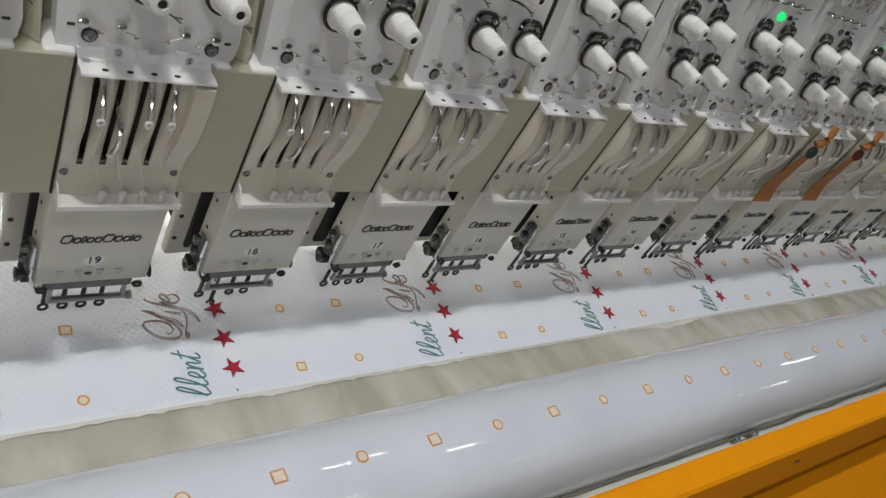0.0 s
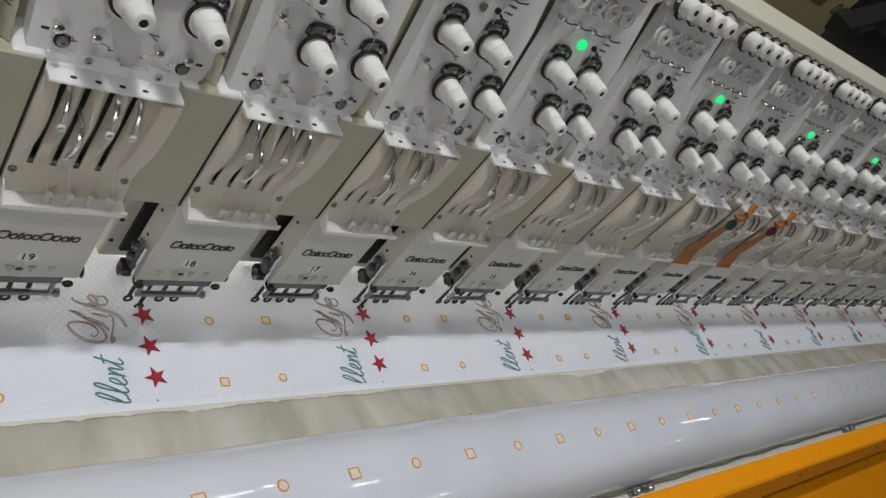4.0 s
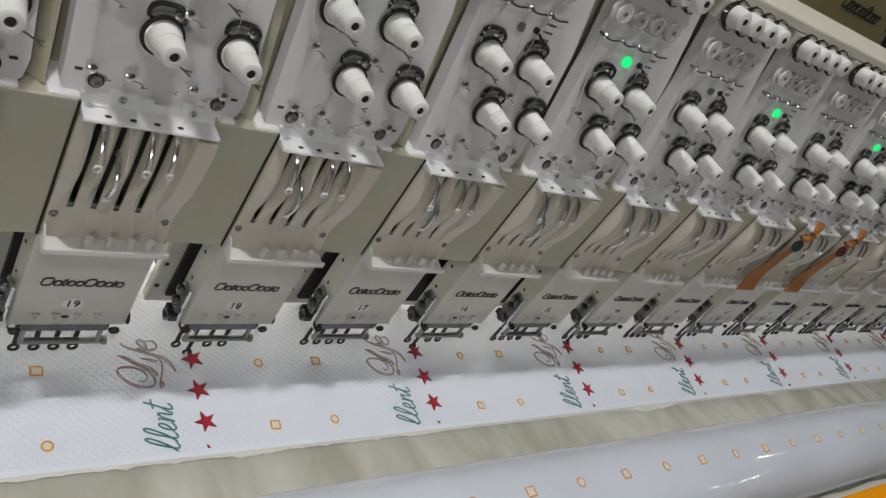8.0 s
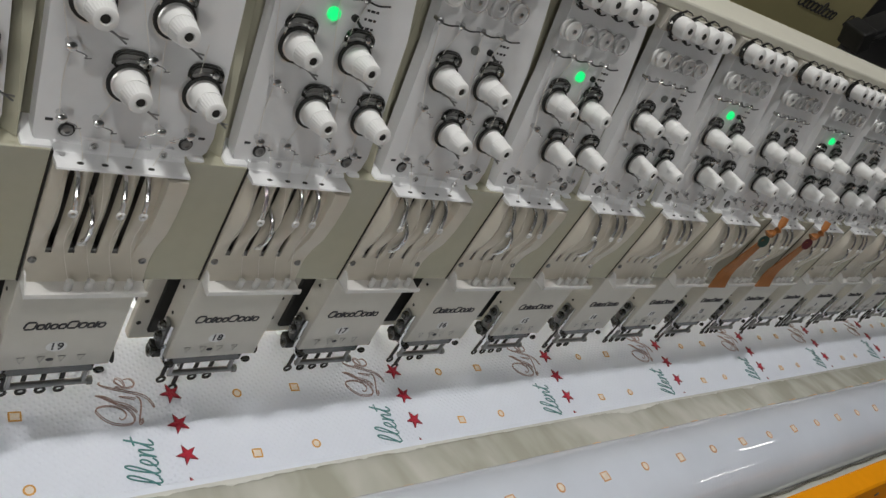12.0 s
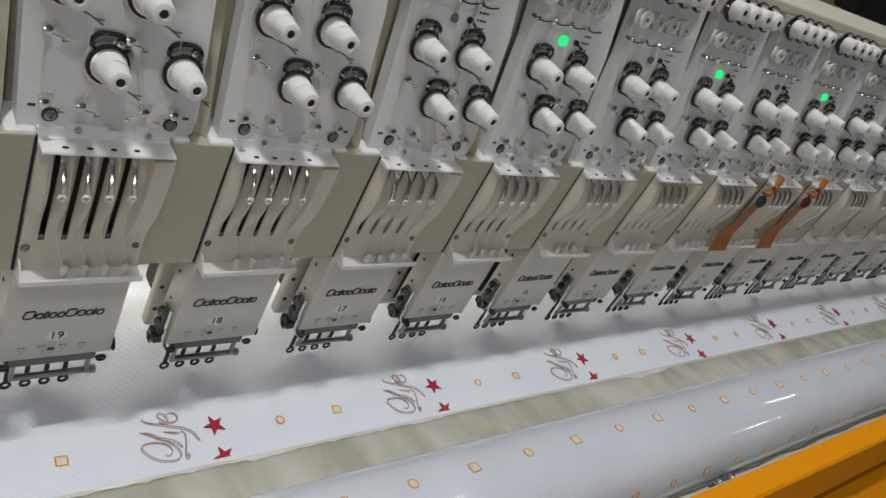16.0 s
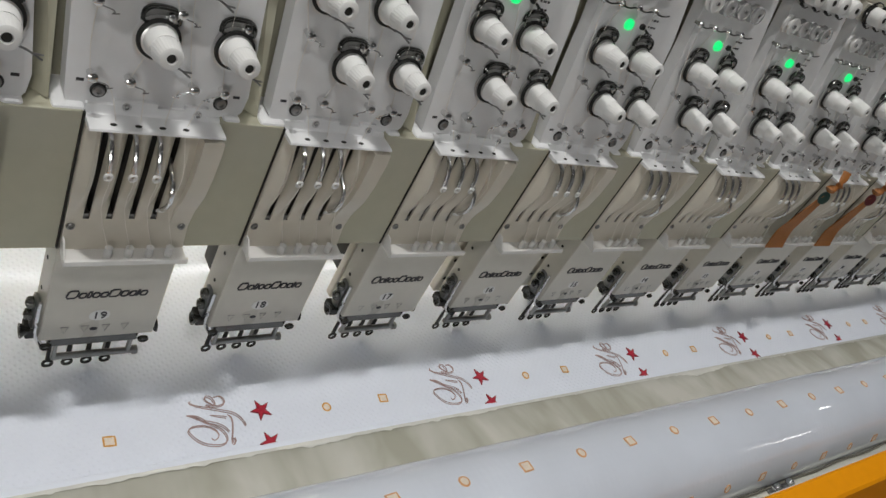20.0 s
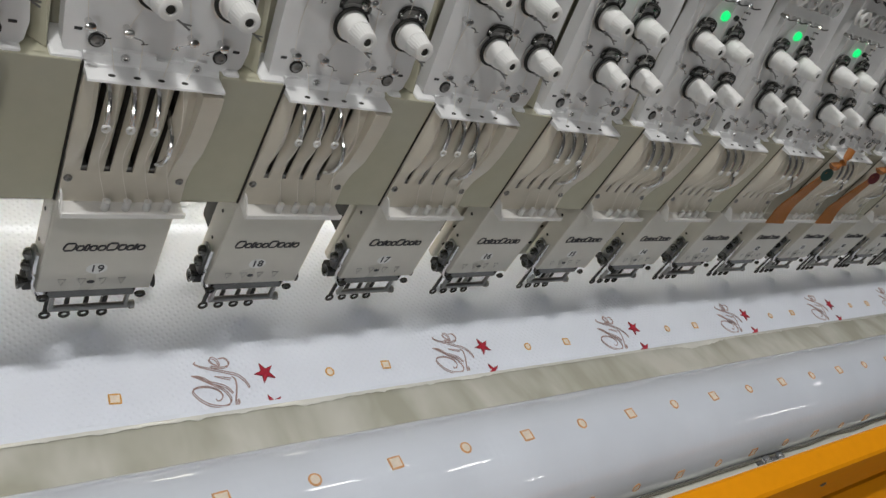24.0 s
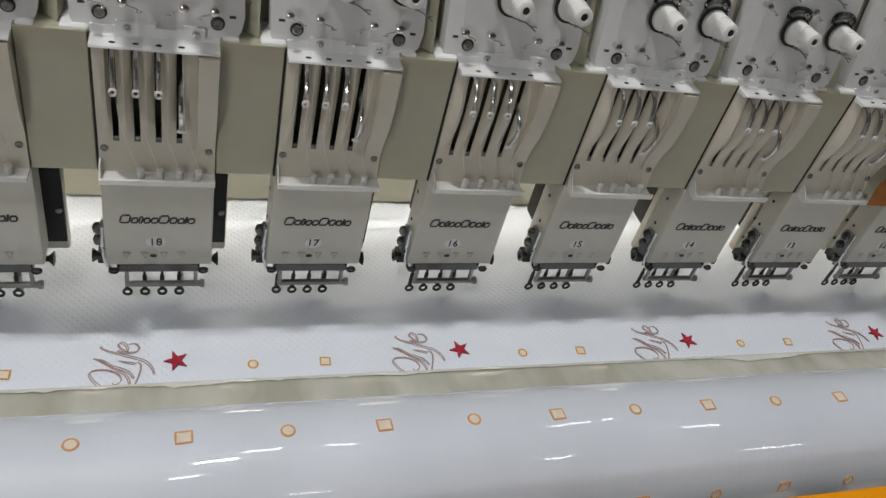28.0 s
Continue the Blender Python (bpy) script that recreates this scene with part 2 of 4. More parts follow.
def tube(bm, pts, r, n=6, closed=False, flat=1.0):
    """A tube along points; flat squashes it in z."""
    pts = [Vector(p) for p in pts]
    k = len(pts)
    rings = []
    for i, p in enumerate(pts):
        d = (pts[(i + 1) % k] - pts[i - 1]) if closed else (pts[min(i + 1, k - 1)] - pts[max(i - 1, 0)])
        d.normalize()
        s = d.cross(Vector((0, 0, 1)))
        if s.length < 1e-4:
            s = d.cross(Vector((0, 1, 0)))
        s.normalize()
        u = s.cross(d)
        rings.append([bm.verts.new(p + r * (math.cos(2 * math.pi * j / n) * s + flat * math.sin(2 * math.pi * j / n) * u)) for j in range(n)])
    for a, b in zip(rings, rings[1:] + (rings[:1] if closed else [])):
        for j in range(n):
            bm.faces.new((a[j], a[(j + 1) % n], b[(j + 1) % n], b[j]))
    if not closed:
        bm.faces.new(list(reversed(rings[0])))
        bm.faces.new(rings[-1])
    return bm


def smooth_line(pts, step=5):
    pts = [Vector(p) for p in pts]
    out = []
    for i in range(len(pts) - 1):
        a, b, c, d = pts[max(i - 1, 0)], pts[i], pts[i + 1], pts[min(i + 2, len(pts) - 1)]
        for j in range(step):
            t = j / step
            out.append(.5 * (2 * b + (c - a) * t + (2 * a - 5 * b + 4 * c - d) * t * t + (3 * b - a - 3 * c + d) * t ** 3))
    return out + [pts[-1]]


def extrude(bm, prof, x0, x1):
    """A closed (y, z) outline drawn out along x."""
    a = [bm.verts.new((x0, y, z)) for y, z in prof]
    b = [bm.verts.new((x1, y, z)) for y, z in prof]
    n = len(prof)
    for i in range(n):
        bm.faces.new((a[i], a[(i + 1) % n], b[(i + 1) % n], b[i]))
    bm.faces.new(list(reversed(a)))
    bm.faces.new(b)
    return bm


def screw_bm(at, r=.0035, normal=(0, -1, 0)):
    bm = bmesh.new()
    m = Matrix.Translation(at) @ Vector(normal).to_track_quat("Z", "Y").to_matrix().to_4x4()
    lathe(bm, [(r, 0), (r, .0012), (r * .8, .0022), (r * .45, .0024), (r * .42, .0010)], 12, m)
    return bm


def letters(text, size, depth=.0004):
    cu = bpy.data.curves.new("number", "FONT")
    cu.body, cu.size, cu.extrude, cu.align_x, cu.align_y, cu.resolution_u = text, size, depth, "CENTER", "CENTER", 3
    ob = new("number", cu)
    me = bpy.data.meshes.new_from_object(ob.evaluated_get(bpy.context.evaluated_depsgraph_get()))
    bpy.data.objects.remove(ob)
    bpy.data.curves.remove(cu)
    return me


# ---- hall ----
def hall():
    f = part("floor", solid(-14, 30, -18, 16, -.1, 0, 0), CONCRETE)
    tagged(f, "smooth grey concrete hall floor", "floor", kind="structure")
    c = part("ceiling", solid(-14, 30, -18, 16, 9.6, 9.7, 0), CEIL)
    tagged(c, "dull grey exhibition hall ceiling", "ceiling", kind="structure")
    for nm, a in (("wall_south", (-14, 30, -18.2, -18, 0, 9.6)), ("wall_north", (-14, 30, 16, 16.2, 0, 9.6)), ("wall_west", (-14.2, -14, -18, 16, 0, 9.6)), ("wall_east", (30, 30.2, -18, 16, 0, 9.6))):
        w = part(nm, solid(*a, 0), WALLM)
        tagged(w, "plain blue-grey hall wall", "wall", kind="structure")
    # boxes for the key lights and for the added front fill
    for lx, ly, lz, ll, lb, _ in LAMPS:
        e = new("ceiling_lamp")
        e.location = (lx, ly, lz)
        tagged(e, "unseen white box lamp of a key light or the added front fill", "lamp", "ceiling lamps")
        part("housing", solid(-ll / 2 - .03, ll / 2 + .03, -lb / 2 - .03, lb / 2 + .03, .02, .09, .004), WHITE, e)
        for sx in (-1, 1):
            part("suspension_rod", rod(bmesh.new(), (sx * ll * .4, 0, .09), (sx * ll * .4, 0, 9.6 - lz), .008), STEEL, e)
    for tx, ty, tl in TUBES:
        e = new("panel_lamp")
        e.location = (tx, ty, LAMP_Z)
        tagged(e, "lit white panel lamp hung from the hall ceiling", "lamp", "panel lamps")
        part("panel", solid(-tl / 2, tl / 2, -.17, .17, 0, .03, .004), TUBE, e, "glowing white panel")
        part("housing", solid(-tl / 2 - .02, tl / 2 + .02, -.19, .19, .034, .09, .004), WHITE, e)
        for sx in (-1, 1):
            part("suspension_rod", rod(bmesh.new(), (sx * tl * .4, 0, .09), (sx * tl * .4, 0, .6), .008), STEEL, e)


hall()

# ---- sewing heads ----
SLOT0, SLOTD, SLOTW = .0115, .0186, .0054
FOOT0, FOOTD = .0125, .0184
LEAN = .16            # the tension plate leans back by this slope


def vplate(w):
    return .010 + LEAN * (w - .118)


def lever(u, parent):
    """Bent chrome take-up lever; it turns about its root."""
    bm = bmesh.new()
    pts = smooth_line([(0, 0, .024), (0, -.020, .033), (0, -.034, .030), (0, -.042, .019), (0, -.045, .006)], 4)
    tube(bm, pts, .0021, 8)
    ring = [(.0026 * math.cos(a), -.0462, .0030 + .0031 * math.sin(a)) for a in np.linspace(0, 2 * math.pi, 11)[:-1]]
    ob = part("take_up_lever", bm, CHROME, parent, "bent chrome thread take-up lever", True)
    ob.location = (u, .0215, .073)
    part("eyelet", tube(bmesh.new(), ring, .0014, 6, True), PLASTIC, ob, "white eyelet ring", True)
    return ob


def knob(parent, u, w):
    """A white knob, smooth collar and ribbed tip, over its chrome discs on the leaning plate."""
    e = Vector((0, -1, LEAN)).normalized()
    at = Vector((u, vplate(w) - .0015, w))
    m = Matrix.Translation(at) @ e.to_track_quat("Z", "Y").to_matrix().to_4x4()
    bm = lathe(bmesh.new(), [(.0112, .0088), (.0128, .0098), (.0127, .0120), (.0119, .0222), (.0112, .0232), (.0108, .0228)], 36, m)
    lathe(bm, [(.0108, .0226), (.0111, .0236), (.0108, .0262), (.0094, .0368), (.0088, .0392), (.0072, .0402), (.0042, .0402), (.0036, .0386), (.0034, .0350)], 52, m, .040)
    k = part("tension_knob", bm, PLASTIC, parent, "white plastic knob with ribbed tip", True)
    part("bore", lathe(bmesh.new(), [(.0035, .0346), (.0034, .0388)], 12, m), HOLE, k, "dark central bore")
    part("tension_disc", lathe(lathe(bmesh.new(), [(.0068, 0), (.0068, .0090)], 20, m), [(.0150, .0016), (.0184, .0026), (.0188, .0040), (.0150, .0050)], 32, m), SATIN, k, "stacked chrome tension discs", True)
    part("upper_disc", lathe(bmesh.new(), [(.0120, .0070), (.0138, .0074), (.0140, .0084), (.0120, .0094)], 32, m), SATIN, k, "chrome disc", True)
    part("felt_ring", lathe(bmesh.new(), [(.0158, .0048), (.0168, .0054), (.0164, .0072), (.0130, .0076)], 28, m), BLACK, k, "black felt washer", True)
    bm = bmesh.new()

    def oval(sx, sy):
        return [(sx * math.copysign(abs(math.cos(a)) ** .6, math.cos(a)), .0188 + sy * math.copysign(abs(math.sin(a)) ** .6, math.sin(a)) - .0028 * math.cos(a) ** 2) for a in np.linspace(0, 2 * math.pi, 25)[:-1]]
    tube(bm, [m @ Vector((x, y, .0026)) for x, y in oval(.0138, .0062)], .0016, 6, True)
    tube(bm, [m @ Vector((x, y, .0056)) for x, y in oval(.0136, .0058)], .0011, 6, True)
    part("check_spring", bm, GUN, k, "dark wire check spring", True)
    bm = bmesh.new()
    face = [bm.verts.new(m @ Vector((x, y, .0018))) for x, y in oval(.0128, .0052)]
    base = [bm.verts.new(m @ Vector((x, y, .0002))) for x, y in oval(.0128, .0052)]
    bm.faces.new(face)
    for i in range(24):
        bm.faces.new((face[i], face[(i + 1) % 24], base[(i + 1) % 24], base[i]))
    part("spring_plate", bm, GREYINK, k, "grey recess inside the spring")
    bm = bmesh.new()
    lathe(bm, [(.0017, 0), (.0021, .0012), (.0012, .0024)], 10, m @ Matrix.Translation((.0120, -.0185, .0030)))
    tube(bm, smooth_line([m @ Vector(q) for q in ((.004, -.0170, .004), (.0120, -.0185, .006), (.0185, -.0205, .007), (.0285, -.0270, .007))], 3), .0009, 5)
    tube(bm, [m @ Vector(q) for q in ((.0215, -.0225, .007), (.0290, -.0232, .007))], .0008, 5)
    part("spring_tail", bm, STEEL, k, "bent steel wire with a forked end", True)
    part("stud", lathe(bmesh.new(), [(.0034, 0), (.0034, .0058), (.0026, .0076), (.0010, .0082)], 12, m @ Matrix.Translation((.0062, .0186, 0))), CHROME, k, "small chrome stud", True)
    return k


def pin(parent, u, w, side=1):
    """A chrome pin with a curled wire thread guide."""
    at = Vector((u, vplate(w) - .002, w))
    bm = bmesh.new()
    m = Matrix.Translation(at) @ Vector((0, -1, LEAN)).to_track_quat("Z", "Y").to_matrix().to_4x4()
    lathe(bm, [(.0027, 0), (.0027, .0070), (.0040, .0080), (.0038, .0112), (.0016, .0124)], 14, m)
    tube(bm, smooth_line([at + Vector(q) for q in ((0, -.006, -.001), (.005 * side, -.008, -.003), (.009 * side, -.009, -.0035), (.0125 * side, -.0085, -.006), (.0105 * side, -.010, -.0068), (.0155 * side, -.009, -.0066))], 3), .0006, 5)
    return part("thread_pin", bm, CHROME, parent, "chrome pin with curled wire guide", True)


def presser_foot(u, parent):
    """A slim shank that ends in a flat eyelet."""
    bm = bmesh.new()
    box(bm, -.0023, .0023, -.0014, .0014, -.024, -.003, .0006, 1)
    rod(bm, (0, 0, -.004), (0, 0, .020), .0015, 8)
    ring = [(.0043 * math.cos(a), -.0012, -.0278 + .0043 * math.sin(a)) for a in np.linspace(0, 2 * math.pi, 13)[:-1]]
    tube(bm, ring, .0017, 6, True)
    ob = part("presser_foot", bm, DARK, parent, "dark steel presser foot with eyelet", True)
    ob.location = (u, .019, -.183)
    bm = bmesh.new()
    rod(bm, (0, .003, .012), (0, .003, -.0285), .0006, 6)
    part("needle", bm, CHROME, ob, "thin chrome needle")
    nb = part("needle_bar", rod(bmesh.new(), (0, 0, .020), (0, 0, -.002), .0034, 10), STEEL, ob, "round steel needle bar", True)
    nb.location = (.001, .006, .006)
    return ob


def embroidery_head():
    h = new("embroidery_head")
    tagged(h, "white and beige four-needle embroidery machine head", "sewing head", "row of machine heads")
    # face plate and its box
    fp = part("face_plate", solid(-.0055, .1010, .0, .034, -.152, -.027, .0015), PLATE, h, "pale grey enamelled face plate")
    part("dot", lathe(bmesh.new(), [(.0030, 0), (.0028, .0006)], 14, Matrix.Translation((.0415, .0001, -.1386)) @ Matrix.Rotation(radians(90), 4, "X") @ Matrix.Diagonal((1.25, .75, 1, 1))), INK, fp)
    for u in (.0150, .0330, .0520, .0701):
        bm = bmesh.new()
        s = .0035
        tri = [(u - s, -.0004, -.1335), (u + s, -.0004, -.1335), (u, -.0004, -.1425)]
        tube(bm, tri, .00035, 4, True)
        part("triangle_mark", bm, GREYINK, fp, "small printed triangle")
    # brand mark as plain bars
    x = .0110
    for wd, ht in ((.0107, .0098), (.0073, .0062), (.0045, .0078), (.0071, .0062), (.0076, .0062), (.0106, .0095), (.0078, .0070), (.0071, .0062), (.0028, .0080), (.0076, .0062)):
        lx = [(x + a * (wd - .0018) + .25 * (b - .5) * ht, -.0003, -.0925 + b * ht) for a, b in ((.15, 0), (.85, 0), (1, .2), (1, .8), (.85, 1), (.15, 1), (0, .8), (0, .2))]
        part("logo_bar", tube(bmesh.new(), lx, .00095, 5, True), INK, fp, "dark printed logo shape")
        x += wd
    part("side_hole", lathe(bmesh.new(), [(.0022, 0), (.0020, .0007)], 12, Matrix.Translation((-.0054, .022, -.060)) @ Matrix.Rotation(radians(-90), 4, "Y")), HOLE, fp)
    part("side_hole", lathe(bmesh.new(), [(.0022, 0), (.0020, .0007)], 12, Matrix.Translation((-.0054, .022, -.100)) @ Matrix.Rotation(radians(-90), 4, "Y")), HOLE, fp)
    # slotted cover: swelling fins between open slots
    us = [-.0045, -.0030, 0, .0025, .0060]
    for i in range(4):
        u = SLOT0 + SLOTD * i
        us += [u - SLOTW / 2, u + SLOTW / 2]
        us += [u + .0058, u + .0080, u + .0093, u + .0106, u + .0128] if i < 3 else [u + .0055, u + .0085, .0800, .0826, .0832, .0870, .0990, .1005]
    ws = [-.0275, -.014, 0, .0085, .014, .022, .030, .038, .046, .054, .062, .070, .078, .086, .094, .0975, .1000, .1050, .1076, .1096]

    def cover_v(u, w):
        base = np.interp(w, (-.0275, 0, .116), (-.0035, 0, -.002))
        if u >= .0830:
            return base - np.interp(w, (0, .02, .045, .07, .0985, .100, .116), (0, .003, .0120, .0155, .0165, .0165, .014))
        swell = np.interp(w, (.010, .022, .034, .050, .066, .082, .098, .116), (0, .0022, .0066, .0125, .0150, .0135, .0080, .004))
        keys, vals = [-.0045, .0020, .0058, SLOT0 - SLOTW / 2], [.05, .95, .9, .1]
        for i in range(4):
            u0 = SLOT0 + SLOTD * i
            keys += [u0 + SLOTW / 2, u0 + .0066, u0 + .0093, u0 + .0120, u0 + SLOTD - SLOTW / 2] if i < 3 else [u0 + SLOTW / 2, u0 + .007, .080, .0830]
            vals += [.1, .8, 1, .8, .1] if i < 3 else [.1, .85, .7, .55]
        return base - swell * np.interp(u, keys, vals)

    bm = bmesh.new()
    grid = [[bm.verts.new((u, cover_v(u, w), w)) for w in ws] for u in us]
    back = [[bm.verts.new((u, .018, w)) for w in ws] for u in us]
    slots = {us.index(SLOT0 + SLOTD * i - SLOTW / 2) for i in range(4)}
    k0, k1 = ws.index(.0085), ws.index(.1076)
    for i in range(len(us) - 1):
        for j in range(len(ws) - 1):
            if i in slots and k0 <= j < k1:
                for ii in (i, i + 1):
                    q = [bm.verts.new(grid[ii][jj].co + Vector((0, .0022, 0))) for jj in (j, j + 1)]
                    bm.faces.new((grid[ii][j], grid[ii][j + 1], q[1], q[0]))
                continue
            bm.faces.new((grid[i][j], grid[i + 1][j], grid[i + 1][j + 1], grid[i][j + 1]))
    for ii in (0, len(us) - 1):
        for j in range(len(ws) - 1):
            bm.faces.new((grid[ii][j], grid[ii][j + 1], back[ii][j + 1], back[ii][j]))
    for jj in (0, len(ws) - 1):
        for i in range(len(us) - 1):
            bm.faces.new((grid[i][jj], grid[i + 1][jj], back[i + 1][jj], back[i][jj]))
    bmesh.ops.delete(bm, geom=[v for v in bm.verts if not v.link_faces], context="VERTS")
    sc = part("slotted_cover", bm, COVER, h, "ivory plastic cover with four slots", True)
    for u in (0, .0938):
        part("cover_screw", screw_bm((u + .0005, -.0002, 0), .0036), STEEL, sc, "steel cover screw", True)
    # flat sheet closing the slots, their inner shade put into its colour
    part("slot_backing", solid(-.002, .080, .0182, .022, -.020, .109, 0), SLOT_SHADE, h, "dark sheet for the shade inside the slots")
    for i in range(4):
        u = SLOT0 + SLOTD * i
        part("slot_plug", solid(u - SLOTW / 2, u + SLOTW / 2, .0012, .0180, .0060, .0128, .0008, 1), STEEL, sc, "small grey slot end")
        lever(SLOT0 + SLOTD * i + .0012, h)
    # acrylic thread ledge
    bm = bmesh.new()
    extrude(bm, [(.0005, -.0278), (-.0200, -.0292), (-.0215, -.0275), (-.0215, -.0222), (-.0195, -.0215), (-.0188, -.0258), (.0005, -.0245)], -.0045, .1005)
    extrude(bm, [(.0004, -.0250), (-.0190, -.0258), (-.0180, -.0225), (-.0080, -.0120), (.0004, -.0110)], -.0045, -.0030)
    lg = part("thread_ledge", bm, ACRYL, h, "white frosted acrylic thread ledge")
    for i in range(4):
        part("ledge_peg", lathe(bmesh.new(), [(.0034, 0), (.0036, .005), (.0030, .0095), (.0036, .0110), (.0014, .0122)], 12, Matrix.Translation((.032 + .0176 * i, -.0120, -.0262))), PLASTIC, lg, "", True)
    # beige side cover and body
    sv = part("side_cover", solid(.1012, .1580, .0015, .060, -.0280, .1180, .0012), BEIGE, h, "glossy beige side cover")
    part("seam", solid(.1584, .1598, .0012, .02, -.0285, .1165, 0), HOLE, sv, "dark gap beside the cover")
    bm = bmesh.new()
    extrude(bm, [(.042, .1185), (.100, .1185), (.105, .371), (.084, .371)], -.0262, .1385)
    ub = part("upper_body", bm, BEIGE, h, "beige upper body")
    bm = bmesh.new()
    va = [bm.verts.new(q) for q in ((.1085, .041, .1190), (.1350, .012, .1190), (.1385, .042, .1190), (.1250, .064, .2550), (.1385, .066, .2550))]
    for f in ((0, 1, 3), (1, 2, 4, 3), (0, 3, 4, 2), (0, 2, 1)):
        bm.faces.new([va[i] for i in f])
    part("corner_fold", bm, BEIGE, ub, "folded beige corner sheet")
    for a, b in ((-.0290, -.0055), (.1030, .1180)):
        part("base_flange", solid(a, b, .0030, .05, .1120, .1205, .003), WHITE, h, "white rounded base flange")
    # bracket
    bm = bmesh.new()
    foot = [(.0070, .1098), (-.0135, .1112), (-.0150, .1124), (-.0142, .1140), (-.0105, .1146), (.0055, .1142)]
    extrude(bm, foot + [(.0066, .1160), (.0082, .1170), (.0140, .1170), (.0120, .1100)], -.0052, .1010)
    bk = part("bracket", bm, WHITE, h, "white bent sheet bracket with thread holes")
    for a, b, w in ((-.0052, .0150, .1215), (.0150, .0480, .1262), (.0480, .0700, .1222), (.0700, .0885, .1258)):
        bm = bmesh.new()
        extrude(bm, [(.0063, .1162), (.0072, w), (.0136, w), (.0122, .1162)], a, b)
        part("bracket_tab", bm, WHITE, bk, "white sheet tab")
    for i in range(4):
        part("thread_hole", lathe(bmesh.new(), [(.0021, 0), (.0021, .0004)], 12, Matrix.Translation((.0130 + .0186 * i, -.0082, .1146)) @ Matrix.Diagonal((1.3, .8, 1, 1))), HOLE, bk)
    for u, w in ((.0245, .1215), (.0808, .1200)):
        part("bracket_screw", screw_bm((u, vplate(w) - .0035, w), .0036), CHROME, bk, "", True)
    # tension plate
    bm = bmesh.new()
    w0, w1 = .1175, .345
    lo = [(-.0205, w0 + .011), (-.0198, w0 + .0055), (-.0175, w0 + .0018), (-.0140, w0 - .001), (.0010, w0 - .001), (.0012, w0 + .004), (.085, w0 + .004), (.086, w0 - .002), (.1120, w0 - .002), (.1195, w0 + .006), (.1222, w0 + .020), (.1140, w1 - .085), (.0960, w1), (-.0360, w1), (-.0262, w1 - .085)]
    fr = [bm.verts.new((u, vplate(w), w)) for u, w in lo]
    bk2 = [bm.verts.new((u, vplate(w) + .017, w)) for u, w in lo]
    n = len(lo)
    for i in range(n):
        bm.faces.new((fr[i], fr[(i + 1) % n], bk2[(i + 1) % n], bk2[i]))
    bm.faces.new(list(reversed(fr)))
    bm.faces.new(bk2)
    tp = part("tension_plate", bm, WHITE, h, "white enamelled tension plate")
    for u, w in ((.0030, .1312), (.0990, .1300)):
        part("socket_ring", lathe(bmesh.new(), [(.0062, 0), (.0062, .0006), (.0050, .0012)], 18, Matrix.Translation((u, vplate(w), w)) @ Vector((0, -1, LEAN)).to_track_quat("Z", "Y").to_matrix().to_4x4()), DARK, tp, "dark recess round the screw", True)
        part("socket_screw", screw_bm((u, vplate(w) - .0010, w), .0046), STEEL, tp, "dull socket screw", True)
    for u, w in ((-.0108, .1382), (.1115, .1365)):
        part("cut_mark", solid(u - .0028, u + .0028, vplate(w) - .0004, vplate(w) + .001, w - .0012, w + .0012, 0), INK, tp)
    for u, w in ((.0378, .1800), (.0975, .1800), (.0005, .2378), (.0600, .2370)):
        knob(tp, u, w)
    for u, w, s in ((-.0054, .1463, 1), (.0216, .1453, 1), (.0709, .1445, -1), (.0958, .1437, -1), (-.0090, .2036, 1), (.0500, .2034, 1)):
        pin(tp, u, w, s)
    for u, w, u2 in ((.0060, .1440, .0155), (.0330, .1430, .0340), (.0600, .1420, .0525), (.0850, .1410, .0710)):
        bm = tube(bmesh.new(), smooth_line([(u, vplate(w) - .0085, w), ((u + u2) / 2 + .001, vplate(.13) - .008, .132), (u2, -.004, .1150)], 3), .00028, 4)
        part("plate_thread", bm, THREAD, tp, "fine ivory sewing thread")
    for u, w, ub, wb in ((-.0090, .2036, -.0054, .1463), (.0500, .2034, .0216, .1453), (-.0310, .2890, -.0090, .2036), (.0240, .2890, .0500, .2034), (-.0035, .2890, -.0140, .2400), (.0515, .2890, .0470, .2400), (.0560, .2240, .0709, .1445), (.0900, .2240, .0958, .1437)):
        bm = tube(bmesh.new(), smooth_line([(u + .001, vplate(w) - .0085, w), ((u + ub) / 2 - .002, vplate((w + wb) / 2) - .0075, (w + wb) / 2), (ub - .001, vplate(wb) - .0085, wb)], 4), .00032, 4)
        part("plate_thread", bm, THREAD, tp, "fine ivory sewing thread")
    # indicator lamp, toggle and printed marks
    lm = part("indicator_lamp", lathe(bmesh.new(), [(.0062, -.001), (.0062, .0028), (.0046, .0052), (.0016, .0060)], 16), GREEN, h, "round green indicator lamp", True)
    lm.matrix_basis = Matrix.Translation((.0282, vplate(.2692), .2692)) @ Vector((0, -1, LEAN)).to_track_quat("Z", "Y").to_matrix().to_4x4()
    part("unlit_side", lathe(bmesh.new(), [(.0046, -.0092), (.0046, -.0068), (.0032, -.0050), (.0020, -.0044)], 16), LENS, lm, "dull grey lens side", True)
    bm = rod(bmesh.new(), (.0500, vplate(.2700), .2700), (.0500, vplate(.2700) - .003, .2705), .0034, 12)
    rod(bm, (.0500, vplate(.2700) - .003, .2705), (.0520, vplate(.2700) - .012, .2680), .0014, 8)
    part("toggle_switch", bm, DARK, tp, "dark toggle switch", True)
